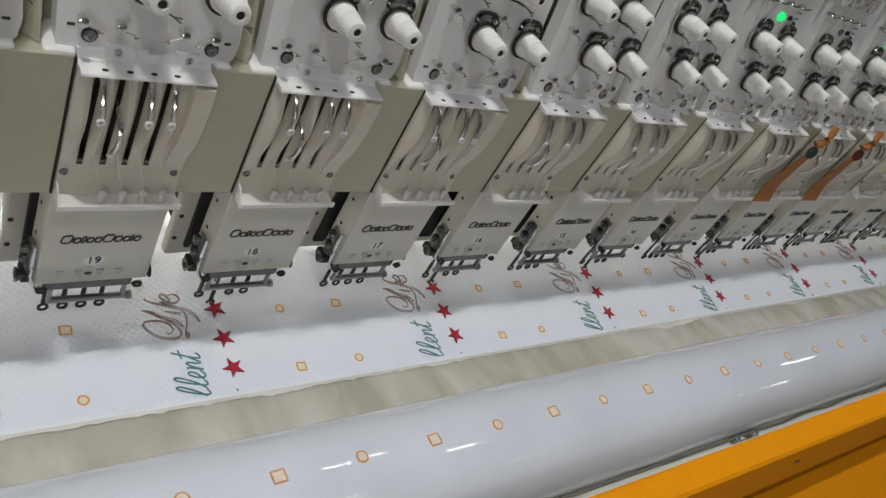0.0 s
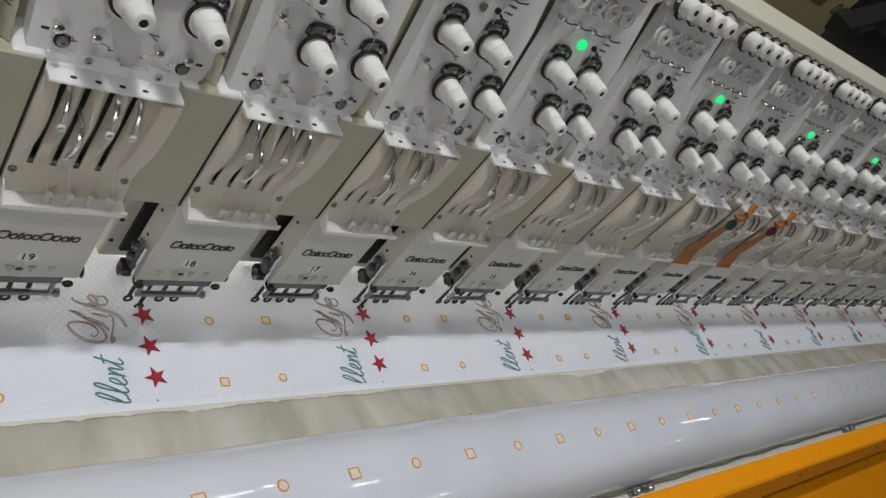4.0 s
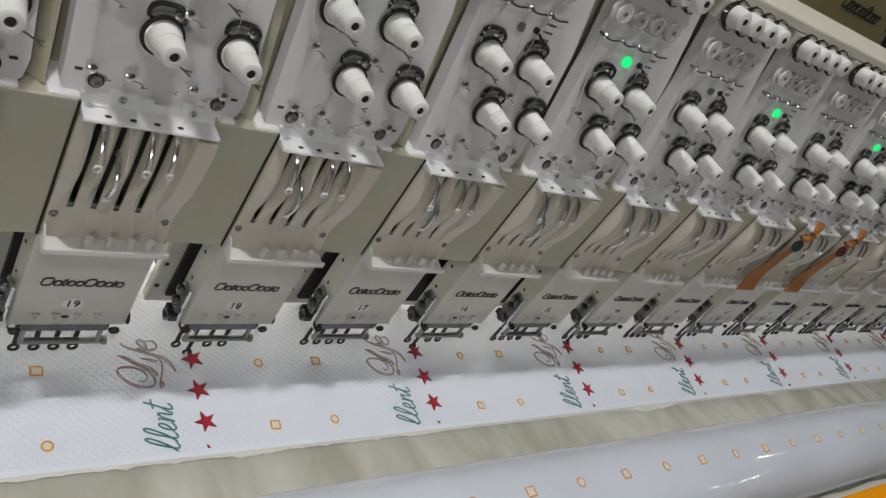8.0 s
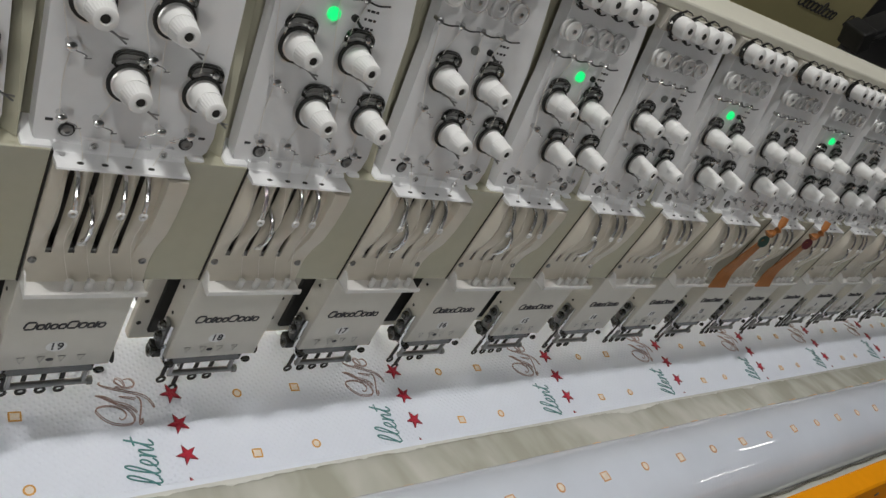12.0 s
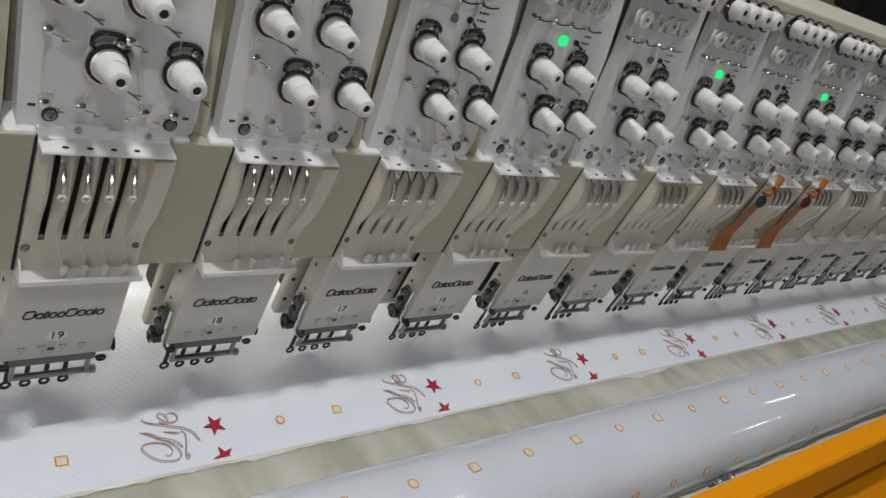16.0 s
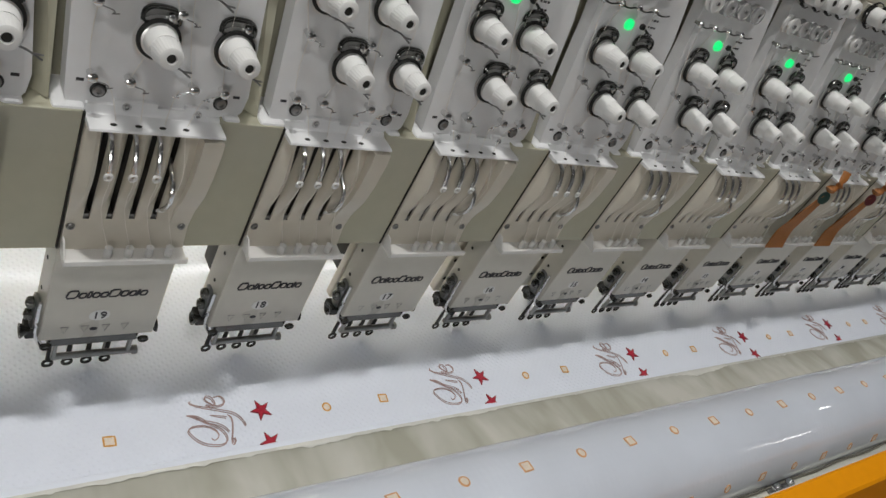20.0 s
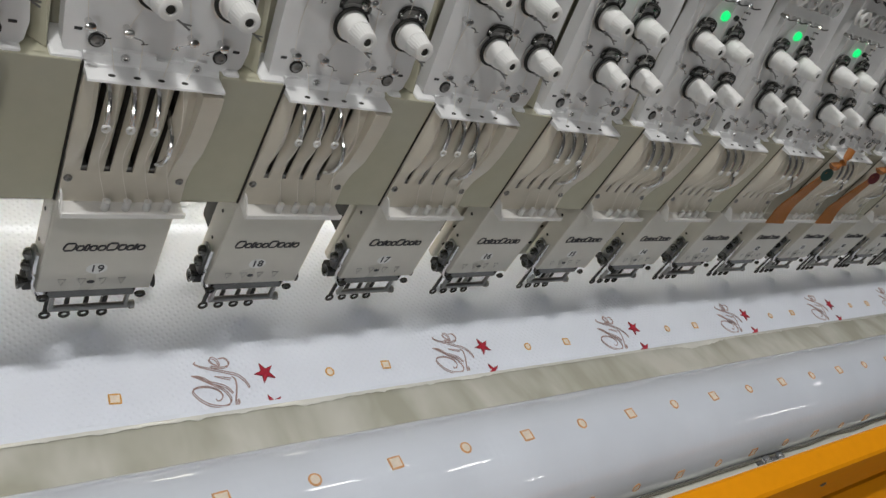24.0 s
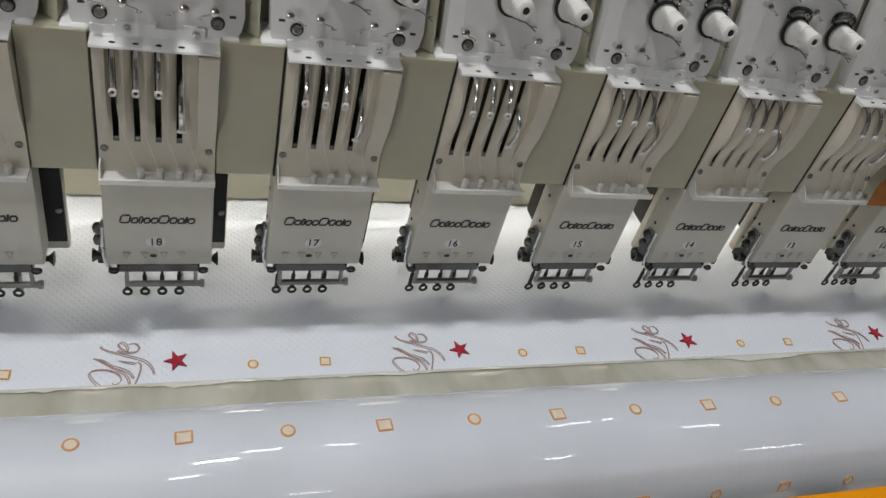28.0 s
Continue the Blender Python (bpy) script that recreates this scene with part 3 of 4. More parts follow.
    for w in (.2790, .2710, .2630):
        for u, wd in ((.0600, .0024), (.0640, .0042), (.0695, .0028)):
            part("print_mark", solid(u, u + wd, vplate(w) - .0003, vplate(w) + .001, w - .0011, w + .0011, 0), INK, tp)
    # wire guides, clear rollers and top knobs
    bm = bmesh.new()
    tube(bm, smooth_line([(-.0325 + .01375 * i, vplate(.289) - .006 - .0015 * (i % 2), .2895 - .0016 * (i % 2)) for i in range(9)], 3), .0009, 5)
    part("guide_wire", bm, DARK, tp, "dark wire thread guide", True)
    for i in range(4):
        m = Matrix.Translation((-.0318 + .0275 * i, vplate(.2895), .2895)) @ Vector((0, -1, LEAN)).to_track_quat("Z", "Y").to_matrix().to_4x4()
        part("guide_post", lathe(bmesh.new(), [(.0022, 0), (.0022, .006), (.0036, .0072), (.0038, .0092), (.0018, .0116)], 12, m), CHROME, tp, "", True)
        m = Matrix.Translation((-.0262 + .0278 * i, vplate(.3160), .3160)) @ Vector((0, -1, LEAN)).to_track_quat("Z", "Y").to_matrix().to_4x4()
        ro = part("sensor_wheel", lathe(lathe(bmesh.new(), [(.0060, .0005), (.0112, .0010), (.0116, .0024), (.0110, .0038), (.0064, .0042)], 24, m), [(.0064, .0085), (.0106, .0090), (.0112, .0104), (.0106, .0120), (.0088, .0126), (.0084, .0108), (.0040, .0106)], 24, m), PLASTIC if i == 0 else CLEAR, tp, "white plastic sensor wheel" if i == 0 else "clear plastic sensor wheel", True)
        part("wheel_drum", lathe(bmesh.new(), [(.0062, .0040), (.0062, .0088)], 16, m, .08), ACRYL, ro)
        part("wheel_hub", lathe(bmesh.new(), [(.0026, 0), (.0026, .0130), (.0012, .0138)], 10, m), CHROME, ro, "chrome hub", True)
    bm = solid(-.050, .0850, vplate(.355) - .004, vplate(.355) + .02, .3465, .3710, .001)
    br = part("tension_bar", bm, PLATE, h, "grey tension bar")
    for i in range(4):
        u = -.0245 + .0295 * i
        m = Matrix.Translation((u - .008, vplate(.358) - .004, .3585)) @ Vector((0, -1, LEAN)).to_track_quat("Z", "Y").to_matrix().to_4x4()
        kn = part("upper_knob", lathe(bmesh.new(), [(.0112, .0075), (.0124, .0085), (.0121, .0180), (.0112, .0240), (.0090, .0256), (.0040, .0256), (.0036, .0220)], 36, m, .035), PLASTIC, br, "white ribbed plastic knob", True)
        part("knob_bore", lathe(bmesh.new(), [(.0037, .0216), (.0036, .0258)], 12, m), HOLE, kn)
        part("knob_disc", lathe(bmesh.new(), [(.0132, .0010), (.0138, .0020), (.0122, .0034), (.0136, .0046), (.0120, .0062)], 22, m), GUN, kn, "", True)
        bm = bmesh.new()
        rod(bm, (u - .004, vplate(.37) - .002, .370), (u - .004, vplate(.37) - .008, .377), .0014, 6)
        tube(bm, [(u - .004, vplate(.37) - .008, .377), (u + .003, vplate(.37) - .010, .3765), (u + .010, vplate(.37) - .009, .374)], .0008, 5)
        part("wire_hook", bm, DARK, br)
        part("wire_hook", tube(rod(bmesh.new(), (u - .010, vplate(.346) - .003, .3475), (u - .008, vplate(.346) - .013, .3430), .0014, 6), smooth_line([(u - .018, vplate(.346) - .012, .3450), (u - .008, vplate(.346) - .014, .3425), (u + .002, vplate(.346) - .012, .3440)], 3), .0009, 5), DARK, br)
    # foot bar, feet and side clamp
    bm = solid(.004, .0890, .003, .016, -.1665, -.1530, .0020)
    fb = part("foot_bar", bm, GUN, h, "dark steel presser foot bar")
    bm = rod(bmesh.new(), (.0120, .010, -.1905), (.0900, .010, -.1905), .0036, 12)
    rod(bm, (.0900, .010, -.1905), (.0945, .010, -.1905), .0050, 12)
    part("cross_rod", bm, STEEL, fb, "round steel cross rod", True)
    for u in (.0135, .0850):
        part("rod_hanger", solid(u - .0020, u + .0020, .007, .012, -.193, -.160, .0008, 1), STEEL, fb)
    for u in (.0015, .0925):
        part("foot_bar_clip", lathe(bmesh.new(), [(.0044, 0), (.0044, .003), (.0034, .0042), (.0026, .0028)], 16, Matrix.Translation((u, .0005, -.1595)) @ Matrix.Rotation(radians(90), 4, "X") @ Matrix.Diagonal((1.25, .8, 1, 1))), GUN, fb, "", True)
    for i in range(4):
        u = FOOT0 + FOOTD * i
        part("foot_guide", solid(u - .004, u + .004, .006, .012, -.1625, -.1530, .0012), STEEL, fb)
        presser_foot(u, h)
    cl = part("side_clamp", solid(-.0150, -.0040, .010, .030, -.1600, -.1500, .0015), DARK, h, "steel side clamp")
    bm = bmesh.new()
    box(bm, -.0115, -.0058, .012, .026, -.150, -.108, .004, 3)
    part("clamp_arm", bm, STEEL, cl, "rounded steel clamp arm", True)
    for z, r in ((-.1150, .0062), (-.1310, .0062)):
        part("clamp_knob", lathe(bmesh.new(), [(r, 0), (r, .0035), (r * .8, .0055), (r * .55, .0050), (r * .45, .0065), (.001, .0070)], 18, Matrix.Translation((-.0115, .017, z)) @ Matrix.Rotation(radians(-90), 4, "Y")), GUN, cl, "round steel clamp screw", True)
    part("clamp_knob", lathe(bmesh.new(), [(.0036, 0), (.0034, .0020), (.0074, .0085), (.0076, .0095), (.0050, .0092), (.0024, .0065)], 20, Matrix.Translation((-.0105, .014, -.1510)) @ Matrix.Rotation(radians(-90), 4, "Y")), GUN, cl, "flared steel knob", True)
    bm = tube(bmesh.new(), smooth_line([(-.0075, .008, -.106), (-.0085, .006, -.130), (-.0070, .006, -.150), (-.0020, .004, -.162), (.0030, .004, -.165)], 3), .0022, 8)
    part("clamp_lever", bm, CHROME, cl, "bent chrome lever", True)
    part("end_stop", lathe(bmesh.new(), [(.0030, 0), (.0034, .004), (.0085, .0095), (.0060, .0100)], 16, Matrix.Translation((.0985, .014, -.1560)) @ Matrix.Rotation(radians(90), 4, "Y")), DARK, h, "dark flared stop", True)
    # threads over the cover
    for i in range(4):
        u = SLOT0 + SLOTD * i + .002
        bm = bmesh.new()
        tube(bm, smooth_line([(u, -.004, .114), (u + .0012, -.0245, .079), (u + .004, -.0120, .030), (.032 + .0186 * i, -.0140, -.020)], 3), .00027, 4)
        part("thread", bm, THREAD, h, "fine ivory sewing thread")
    return h


heads = {}
heads[19] = embroidery_head()
for k in range(FIRST, LAST - 1, -1):
    if k != 19:
        heads[k] = copy_thing(heads[19], pose((19 - k) * P, 0, ZL))
for k, h in heads.items():
    h.matrix_basis = pose((19 - k) * P + travel(0), 0, ZL)
    face = [c for c in h.children if c.name.startswith("face_plate")][0]
    wd = .0088 if k > 9 else .0070
    disc = part("number_disc", lathe(bmesh.new(), [(wd, 0), (wd, .0004)], 24, Matrix.Translation((.0440, .0001, -.1190)) @ Matrix.Rotation(radians(90), 4, "X") @ Matrix.Diagonal((1.1, .85, 1, 1))), LABEL, face, "round white sticker")
    me = letters(str(k), .0138)
    me.materials.append(INK)
    nb = new("number", me)
    nb.parent = face
    tagged(nb, "printed head number")
    nb.matrix_basis = pose(.0440, -.0006, -.1190, 90)


# ---- ribbons tied to two heads ----
def ribbon(k, disc, dlabel):
    e = new("ribbon")
    tagged(e, "orange cloth ribbon tied over a head's cover", "ribbon", "orange ribbons")
    bm = bmesh.new()
    line = smooth_line([(.006, -.024, .092), (.003, -.0215, .065), (0, -.019, .035), (-.005, -.018, .005), (-.007, -.0245, -.026)], 4)
    n = len(line)
    a, b, c, d = [], [], [], []
    for i, p in enumerate(line):
        w = .007 + .021 * (i / n) ** .9
        for lst, sx, sy in ((a, -w, 0), (b, w, -.001), (c, w, .0015), (d, -w, .002)):
            lst.append(bm.verts.new(p + Vector((sx, sy, 0))))
    for q, r in ((a, b), (b, c), (c, d), (d, a)):
        for i in range(n - 1):
            bm.faces.new((q[i], q[i + 1], r[i + 1], r[i]))
    bm.faces.new((a[0], b[0], c[0], d[0]))
    bm.faces.new((d[-1], c[-1], b[-1], a[-1]))
    part("band", bm, ORANGE, e, "wide orange band", True)
    for nm, pts, w in (("loop", ((.004, -.018, .100), (.012, -.026, .112), (.010, -.026, .124), (.015, -.020, .140)), .0068), ("tail", ((.006, -.018, .104), (-.008, -.028, .108), (-.020, -.030, .114)), .0058)):
        b2 = bmesh.new()
        ln = smooth_line(pts, 4)
        tube(b2, ln, w, 8, False, .35)
        part(nm, b2, ORANGE, e, "short folded ribbon end", True)
    part("knot", lathe(bmesh.new(), [(.003, 0), (.0066, .004), (.0072, .008), (.0060, .013), (.003, .016)], 12, Matrix.Translation((-.002, -.024, .104)) @ Matrix.Rotation(radians(70), 4, "Y")), ORANGE, e, "tight knot", True)
    part("lining", box(bmesh.new(), .010, .024, -.0205, -.0190, .062, .098, .0004, 1), LABEL, e, "white ribbon backing")
    part("tag_disc", lathe(bmesh.new(), [(.0115, 0), (.0115, .0014)], 22, Matrix.Translation((.004, -.024, .088)) @ Vector((-.3, -1, .2)).to_track_quat("Z", "Y").to_matrix().to_4x4()), disc, e, dlabel)
    ribbons[k] = e


ribbons = {}
ribbon(13, mat("dark green card", (.03, .07, .06), .4), "dark green round tag")
ribbon(12, mat("dark maroon card", (.13, .03, .035), .4), "dark maroon round tag")


# ---- fixed arms behind the heads ----
def machine_arm():
    e = new("machine_arm")
    tagged(e, "grey cast machine arm with a black front strip", "machine arm", "arms behind the heads")
    part("arm_body", solid(.0090, .1185, .0525, .066, -.178, .10, .003), PLATE, e, "grey cast arm plate")
    part("front_strip", solid(.0275, .1170, .0480, .0535, -.163, .095, .001), BLACK, e, "matt black front strip")
    for x, z in ((.1120, -.118), (.1120, -.045)):
        part("arm_screw", screw_bm((x, .0480, z), .0034), STEEL, e, "", True)
    for x, z in ((.0150, -.150), (.0150, -.115)):
        part("arm_hole", lathe(bmesh.new(), [(.0028, 0), (.0026, .0008)], 12, Matrix.Translation((x, .0525, z)) @ Matrix.Rotation(radians(90), 4, "X")), HOLE, e)
    part("rear_block", solid(.0170, .0500, .066, .106, -.150, -.045, .006), BLACK, e, "matt black block behind the plate", True)
    return e


arm0 = machine_arm()
arm0.matrix_basis = pose(0, 0, ZL)
for k in range(FIRST, LAST - 1, -1):
    if k != 19:
        copy_thing(arm0, pose((19 - k) * P, 0, ZL))

XA, XB = -1.2, 3.25


# ---- beams, table, guard ----
def frame_parts():
    b = part("top_beam", solid(XA, XB, .050, .140, ZL + .3715, ZL + .3860, .003), CREAM)
    tagged(b, "long cream painted beam above the heads", "beam", kind="structure")
    b = part("rear_beam", solid(XA, XB, .165, .36, ZL - .02, ZL + .33, .004), BEIGE)
    tagged(b, "cream painted main beam behind the heads", "beam", kind="structure")
    b = part("rear_apron", solid(XA, XB, .186, .192, ZL - .209, ZL - .0205, .001), BEIGE)
    tagged(b, "cream sheet apron behind the sewing heads", "apron", kind="structure")
    t = part("machine_table", solid(XA, XB, -.36, .75, ZL - .33, ZL - .262, .003), SHEET)
    tagged(t, "grey steel machine table under the cloth", "table", kind="structure")
    for x in (XA + .1, 1.0, XB - .1):
        g = part("table_leg", solid(x - .05, x + .05, -.1, .5, 0, ZL - .33, .003), BEIGE)
        tagged(g, "cream box section machine leg", "leg", "machine legs")


frame_parts()


def guard():
    e = new("front_guard")
    e.location = (0, 0, ZL)
    tagged(e, "orange-yellow painted sheet guard along the machine front", "guard")
    bm = bmesh.new()
    extrude(bm, [(-.3780, -.150), (-.3780, -.087), (-.3815, -.0845), (-.4085, -.0860), (-.4125, -.0900), (-.4140, -.2340), (-.4080, -.2340), (-.4070, -.0930), (-.3840, -.0910), (-.3840, -.150)], XA, XB)
    part("top_cap", bm, YELLOW, e, "folded yellow top cap")
    # solid strip, coloured near-black for the shade under the cap
    part("gap_strip", solid(XA, XB, -.4075, -.390, -.300, -.150, 0), HOLE, e, "dark strip for the shade in the gap under the cap")
    bm = bmesh.new()
    extrude(bm, [(-.4080, -.262), (-.4160, -.258), (-.700, -.580), (-.700, -1.02), (-.692, -1.02), (-.692, -.583)], XA, XB)
    part("front_panel", bm, YELLOW, e, "sloping yellow front panel")
    x = -.76
    while x < XB:
        part("cap_screw", screw_bm((x, -.4133, -.140), .0048), STEEL, e, "", True)
        x += .42
    # sheet added on the guard's inner side, keeps orange bounce off the roll
    part("inner_lining", solid(XA, XB, -.3777, -.3750, -.150, -.094, .0008), SHEET, e, "pale grey lining sheet added against orange bounce")
    s = part("tray", solid(XA, XB, -.3748, -.345, -.166, -.152, .002), SHEET)
    s.location.z = ZL
    tagged(s, "pale grey sheet tray between guard and roll", "tray", kind="structure")


guard()


def zcloth(x, y):
    return -.2300 + .10 * min(y + .07, .17) + (6.0 * (y - .24) ** 2 if y > .24 else 0)


def edge_plate():
    bm = bmesh.new()
    xs = np.arange(XA, XB, .05)
    prof = [(-.1500, -.214), (-.1466, -.205), (-.1460, -.176), (-.1470, -.171), (-.1510, -.1685), (-.1750, -.1640), (-.2100, -.1575), (-.2450, -.1520), (-.2450, -.1560), (-.1530, -.1730), (-.1500, -.180)]
    rings = [[bm.verts.new((x, y, z + .0008 * noise.noise((x * 7, y * 20, 3)))) for y, z in prof] for x in xs]
    n = len(prof)
    for a, b in zip(rings, rings[1:]):
        for i in range(n):
            bm.faces.new((a[i], a[(i + 1) % n], b[(i + 1) % n], b[i]))
    bm.faces.new(rings[0])
    bm.faces.new(list(reversed(rings[-1])))
    p = part("edge_plate", bm, GLOSS, None, "", True)
    p.location.z = ZL
    bm = bmesh.new()
    xs = np.arange(XA + .06, XB - .06, .004)
    rows = []
    for x in xs:
        n1 = max(0, noise.noise((x * 6, 1, 5)) + .35 * noise.noise((x * 23, 3, 1)) + .3 * noise.noise((x * 90, 3, 1)))
        a = .0005 + .0008 * abs(noise.noise((x * 33, 0, 9)))
        rows.append([bm.verts.new(q) for q in ((x, -.1452, -.176), (x, -.1462, -.1705 + a), (x, -.1500, -.1683 + a), (x, -.1512 - .012 * n1, -.1676 + .0024 * n1 + .0003))])
    for a, b in zip(rows, rows[1:]):
        for i in range(3):
            bm.faces.new((a[i], b[i], b[i + 1], a[i + 1]))
    part("film_edge", bm, FILM, p, "ragged clear film edge", True)
    bm = bmesh.new()
    rows = []
    for x in xs:
        y1 = -.1050 + .0025 * noise.noise((x * 9, 4, 2)) + .0012 * noise.noise((x * 41, 2, 7))
        rows.append([bm.verts.new((x, y, z)) for y, z in ((y1, zcloth(x, y1) + .0006), (y1 - .0010, zcloth(x, y1) + .0016), (-.122, zcloth(x, -.122) + .0020), (-.1400, -.212), (-.1448, -.178))])
    for a, b in zip(rows, rows[1:]):
        for i in range(4):
            bm.faces.new((a[i], b[i], b[i + 1], a[i + 1]))
    part("film_margin", bm, MILKY, p, "milky film margin over the cloth", True)
    tagged(p, "glossy beige edge plate between cloth and roll", "edge plate", kind="structure")


edge_plate()


def clips():
    first = None
    for i in range(5):
        at = pose(-.815 + .84 * i, -.3600, ZL - .152)
        if first is None:
            e = new("roll_clip")
            tagged(e, "small chrome roll clip screwed to the tray", "clip", "chrome clips")
            part("clip_plate", solid(-.034, .030, -.009, .009, 0, .0035, .0012), STEEL, e, "", True)
            for u in (-.014, .018):
                part("clip_screw", lathe(bmesh.new(), [(.0072, .0035), (.0070, .0065), (.0050, .0095), (.0018, .0108)], 16, Matrix.Translation((u, .001, 0))), CHROME, e, "domed chrome screw", True)
            part("clip_lip", rod(bmesh.new(), (-.024, .008, .006), (-.020, -.008, .005), .0016, 8), CHROME, e, "", True)
            for u in (-.036, -.028):
                part("clip_pin", lathe(bmesh.new(), [(.0022, 0), (.0022, .006), (.0010, .0075)], 10, Matrix.Translation((u, -.006, .002))), CHROME, e, "", True)
            first = e
            e.matrix_basis = at
        else:
            copy_thing(first, at)
    # wavy film hem, darkened in colour for the contact shade under the roll
    bm = bmesh.new()
    xs = np.arange(XA + .05, XB - .05, .012)
    tube(bm, [(x, -.3540 + .0018 * noise.noise((x * 13, 2, 1)), -.1485 + .0022 * noise.noise((x * 17, 5, 3)) + .0010 * noise.noise((x * 60, 1, 3))) for x in xs], .0016, 6)
    f = part("film_flap", bm, mat("film hem and contact shade", (.17, .16, .13), .5, vary=.2), None, "", True)
    f.location.z = ZL
    tagged(f, "dark wavy line of film hem and contact shade on the tray", "film hem", kind="structure")


clips()

# ---- cloth ----
PER = .3268
SPOTS_A, SPOTS_B = .3107, .3909       # mark columns in one repeat


def cloth_material():
    m = mat("white knitted quilt", (.745, .785, .87), .75, vary=.03, scale=25)
    nt = m.node_tree
    bs = nt.nodes["Principled BSDF"]
    tc = nt.nodes.new("ShaderNodeTexCoord")
    mp = nt.nodes.new("ShaderNodeMapping")
    mp.inputs["Rotation"].default_value = (0, 0, radians(45))
    mp.inputs["Scale"].default_value = (1, 1, 1)
    nt.links.new(tc.outputs["Object"], mp.inputs["Vector"])
    vo = nt.nodes.new("ShaderNodeTexVoronoi")
    vo.voronoi_dimensions = "2D"
    vo.inputs["Scale"].default_value, vo.inputs["Randomness"].default_value = 152, .10
    nt.links.new(mp.outputs["Vector"], vo.inputs["Vector"])
    bp = nt.nodes.new("ShaderNodeBump")
    bp.inputs["Strength"].default_value, bp.inputs["Distance"].default_value = .27, .0030
    pit = nt.nodes.new("ShaderNodeMapRange")
    pit.interpolation_type = "SMOOTHSTEP"
    pit.inputs["From Min"].default_value, pit.inputs["From Max"].default_value = .04, .40
    nt.links.new(vo.outputs["Distance"], pit.inputs["Value"])
    nt.links.new(pit.outputs["Result"], bp.inputs["Height"])
    nt.links.new(bp.outputs["Normal"], bs.inputs["Normal"])
    bs.inputs["Sheen Weight"].default_value = .2
    return m


CLOTH_M = cloth_material()


def pucker(x, y):
    """Soft waves, and low mounds where the needles have drawn the quilt together."""
    z = .0016 * noise.noise((x * 9, y * 14, 0)) + .0008 * noise.noise((x * 31, y * 40, 2))
    for cx, cy, h, r, p in ((SPOTS_A, -.080, .0016, .013, PER), (SPOTS_B, -.080, .0016, .013, PER), (.0565, -.0025, .0125, .017, P)):
        dx = (x - cx + p / 2) % p - p / 2
        d2 = (dx * dx + (y - cy) ** 2) / (r * r)
        if d2 < 9:
            z += h * (math.exp(-d2) if p == PER else math.exp(-1.5 * math.sqrt(d2)))
    return z


def quilt():
    e = new("quilted_cloth")
    e.location = (0, 0, ZL)
    tagged(e, "white knitted quilt cloth with embroidered marks, stretched under the heads", "cloth")
    bm = bmesh.new()
    xs = np.arange(XA + .05, XB - .04, .004)
    ys = np.concatenate([np.arange(-.27, -.1, .01), np.arange(-.1, .06, .004), np.arange(.06, .30, .01)])
    grid = [[bm.verts.new((x, y, zcloth(x, y) + pucker(x, y))) for x in xs] for y in ys]
    for a, b in zip(grid, grid[1:]):
        for i in range(len(xs) - 1):
            bm.faces.new((a[i], a[i + 1], b[i + 1], b[i]))
    edge = [[bm.verts.new(v.co - Vector((0, 0, .006))) for v in r] for r in (grid[0], grid[-1])]
    for r, q in zip((grid[0], grid[-1]), edge):
        for i in range(len(xs) - 1):
            bm.faces.new((r[i], r[i + 1], q[i + 1], q[i]))
    part("sheet", bm, CLOTH_M, e, "white knitted quilt sheet", True)
    up = .0005

    def zq(x, y):
        return zcloth(x, y) + pucker(x, y)

    def star(x, y, r=.0130):
        b2 = bmesh.new()
        ring = []
        for i in range(10):
            q = (r if i % 2 == 0 else r * .38)
            a = math.pi / 2 - .30 + math.pi * i / 5 + math.pi
            ring.append((x + q * math.cos(a), y + q * math.sin(a)))
        c = b2.verts.new((x, y, zq(x, y) + up + .0020))
        vs = [b2.verts.new((px, py, zq(px, py) + up + .0011)) for px, py in ring]
        dn = [b2.verts.new((px, py, zq(px, py) - .001)) for px, py in ring]
        for i in range(10):
            j = (i + 1) % 10
            b2.faces.new((c, vs[i], vs[j]))
            b2.faces.new((vs[i], dn[i], dn[j], vs[j]))
        ob = part("star", b2, RED, e, "embroidered red star")
        part("star_outline", tube(bmesh.new(), [(px, py, zq(px, py) + up + .0009) for px, py in ring], .0006, 5, True), MAROON, ob, "dark red stitched outline")

    def mark(x, y, square):
        b2 = bmesh.new()
        if square:
            pts = [(x - .0054, y - .0045), (x + .0054, y - .0054), (x + .0059, y + .0045), (x - .0050, y + .0054)]
            ln = []
            for i in range(4):
                (ax, ay), (bx, by) = pts[i], pts[(i + 1) % 4]
                ln += [(ax + (bx - ax) * s, ay + (by - ay) * s, zq(ax + (bx - ax) * s, ay + (by - ay) * s) + up) for s in (0, .33, .66)]
        else:
            ln = [(x + .0050 * math.cos(a), y + .0050 * math.sin(a), zq(x + .0050 * math.cos(a), y + .0050 * math.sin(a)) + up) for a in np.linspace(0, 2 * math.pi, 19)[:-1]]
        tube(b2, ln, .0011, 6, True, .7)
        ob = part("stitched_square" if square else "stitched_ring", b2, GOLD, e, "ochre stitched square" if square else "ochre stitched ring", True)
        b2 = bmesh.new()
        top = [b2.verts.new((px, py, pz + .0002)) for px, py, pz in ln]
        low = [b2.verts.new((px, py, pz - .0010)) for px, py, pz in ln]
        b2.faces.new(top)
        for i in range(len(ln)):
            b2.faces.new((top[i], top[(i + 1) % len(ln)], low[(i + 1) % len(ln)], low[i]))
        part("stitch_fill", b2, PEACH, ob, "pale peach filling stitches")

    def script(lines, name, m, label, r=.0007):
        b2 = bmesh.new()
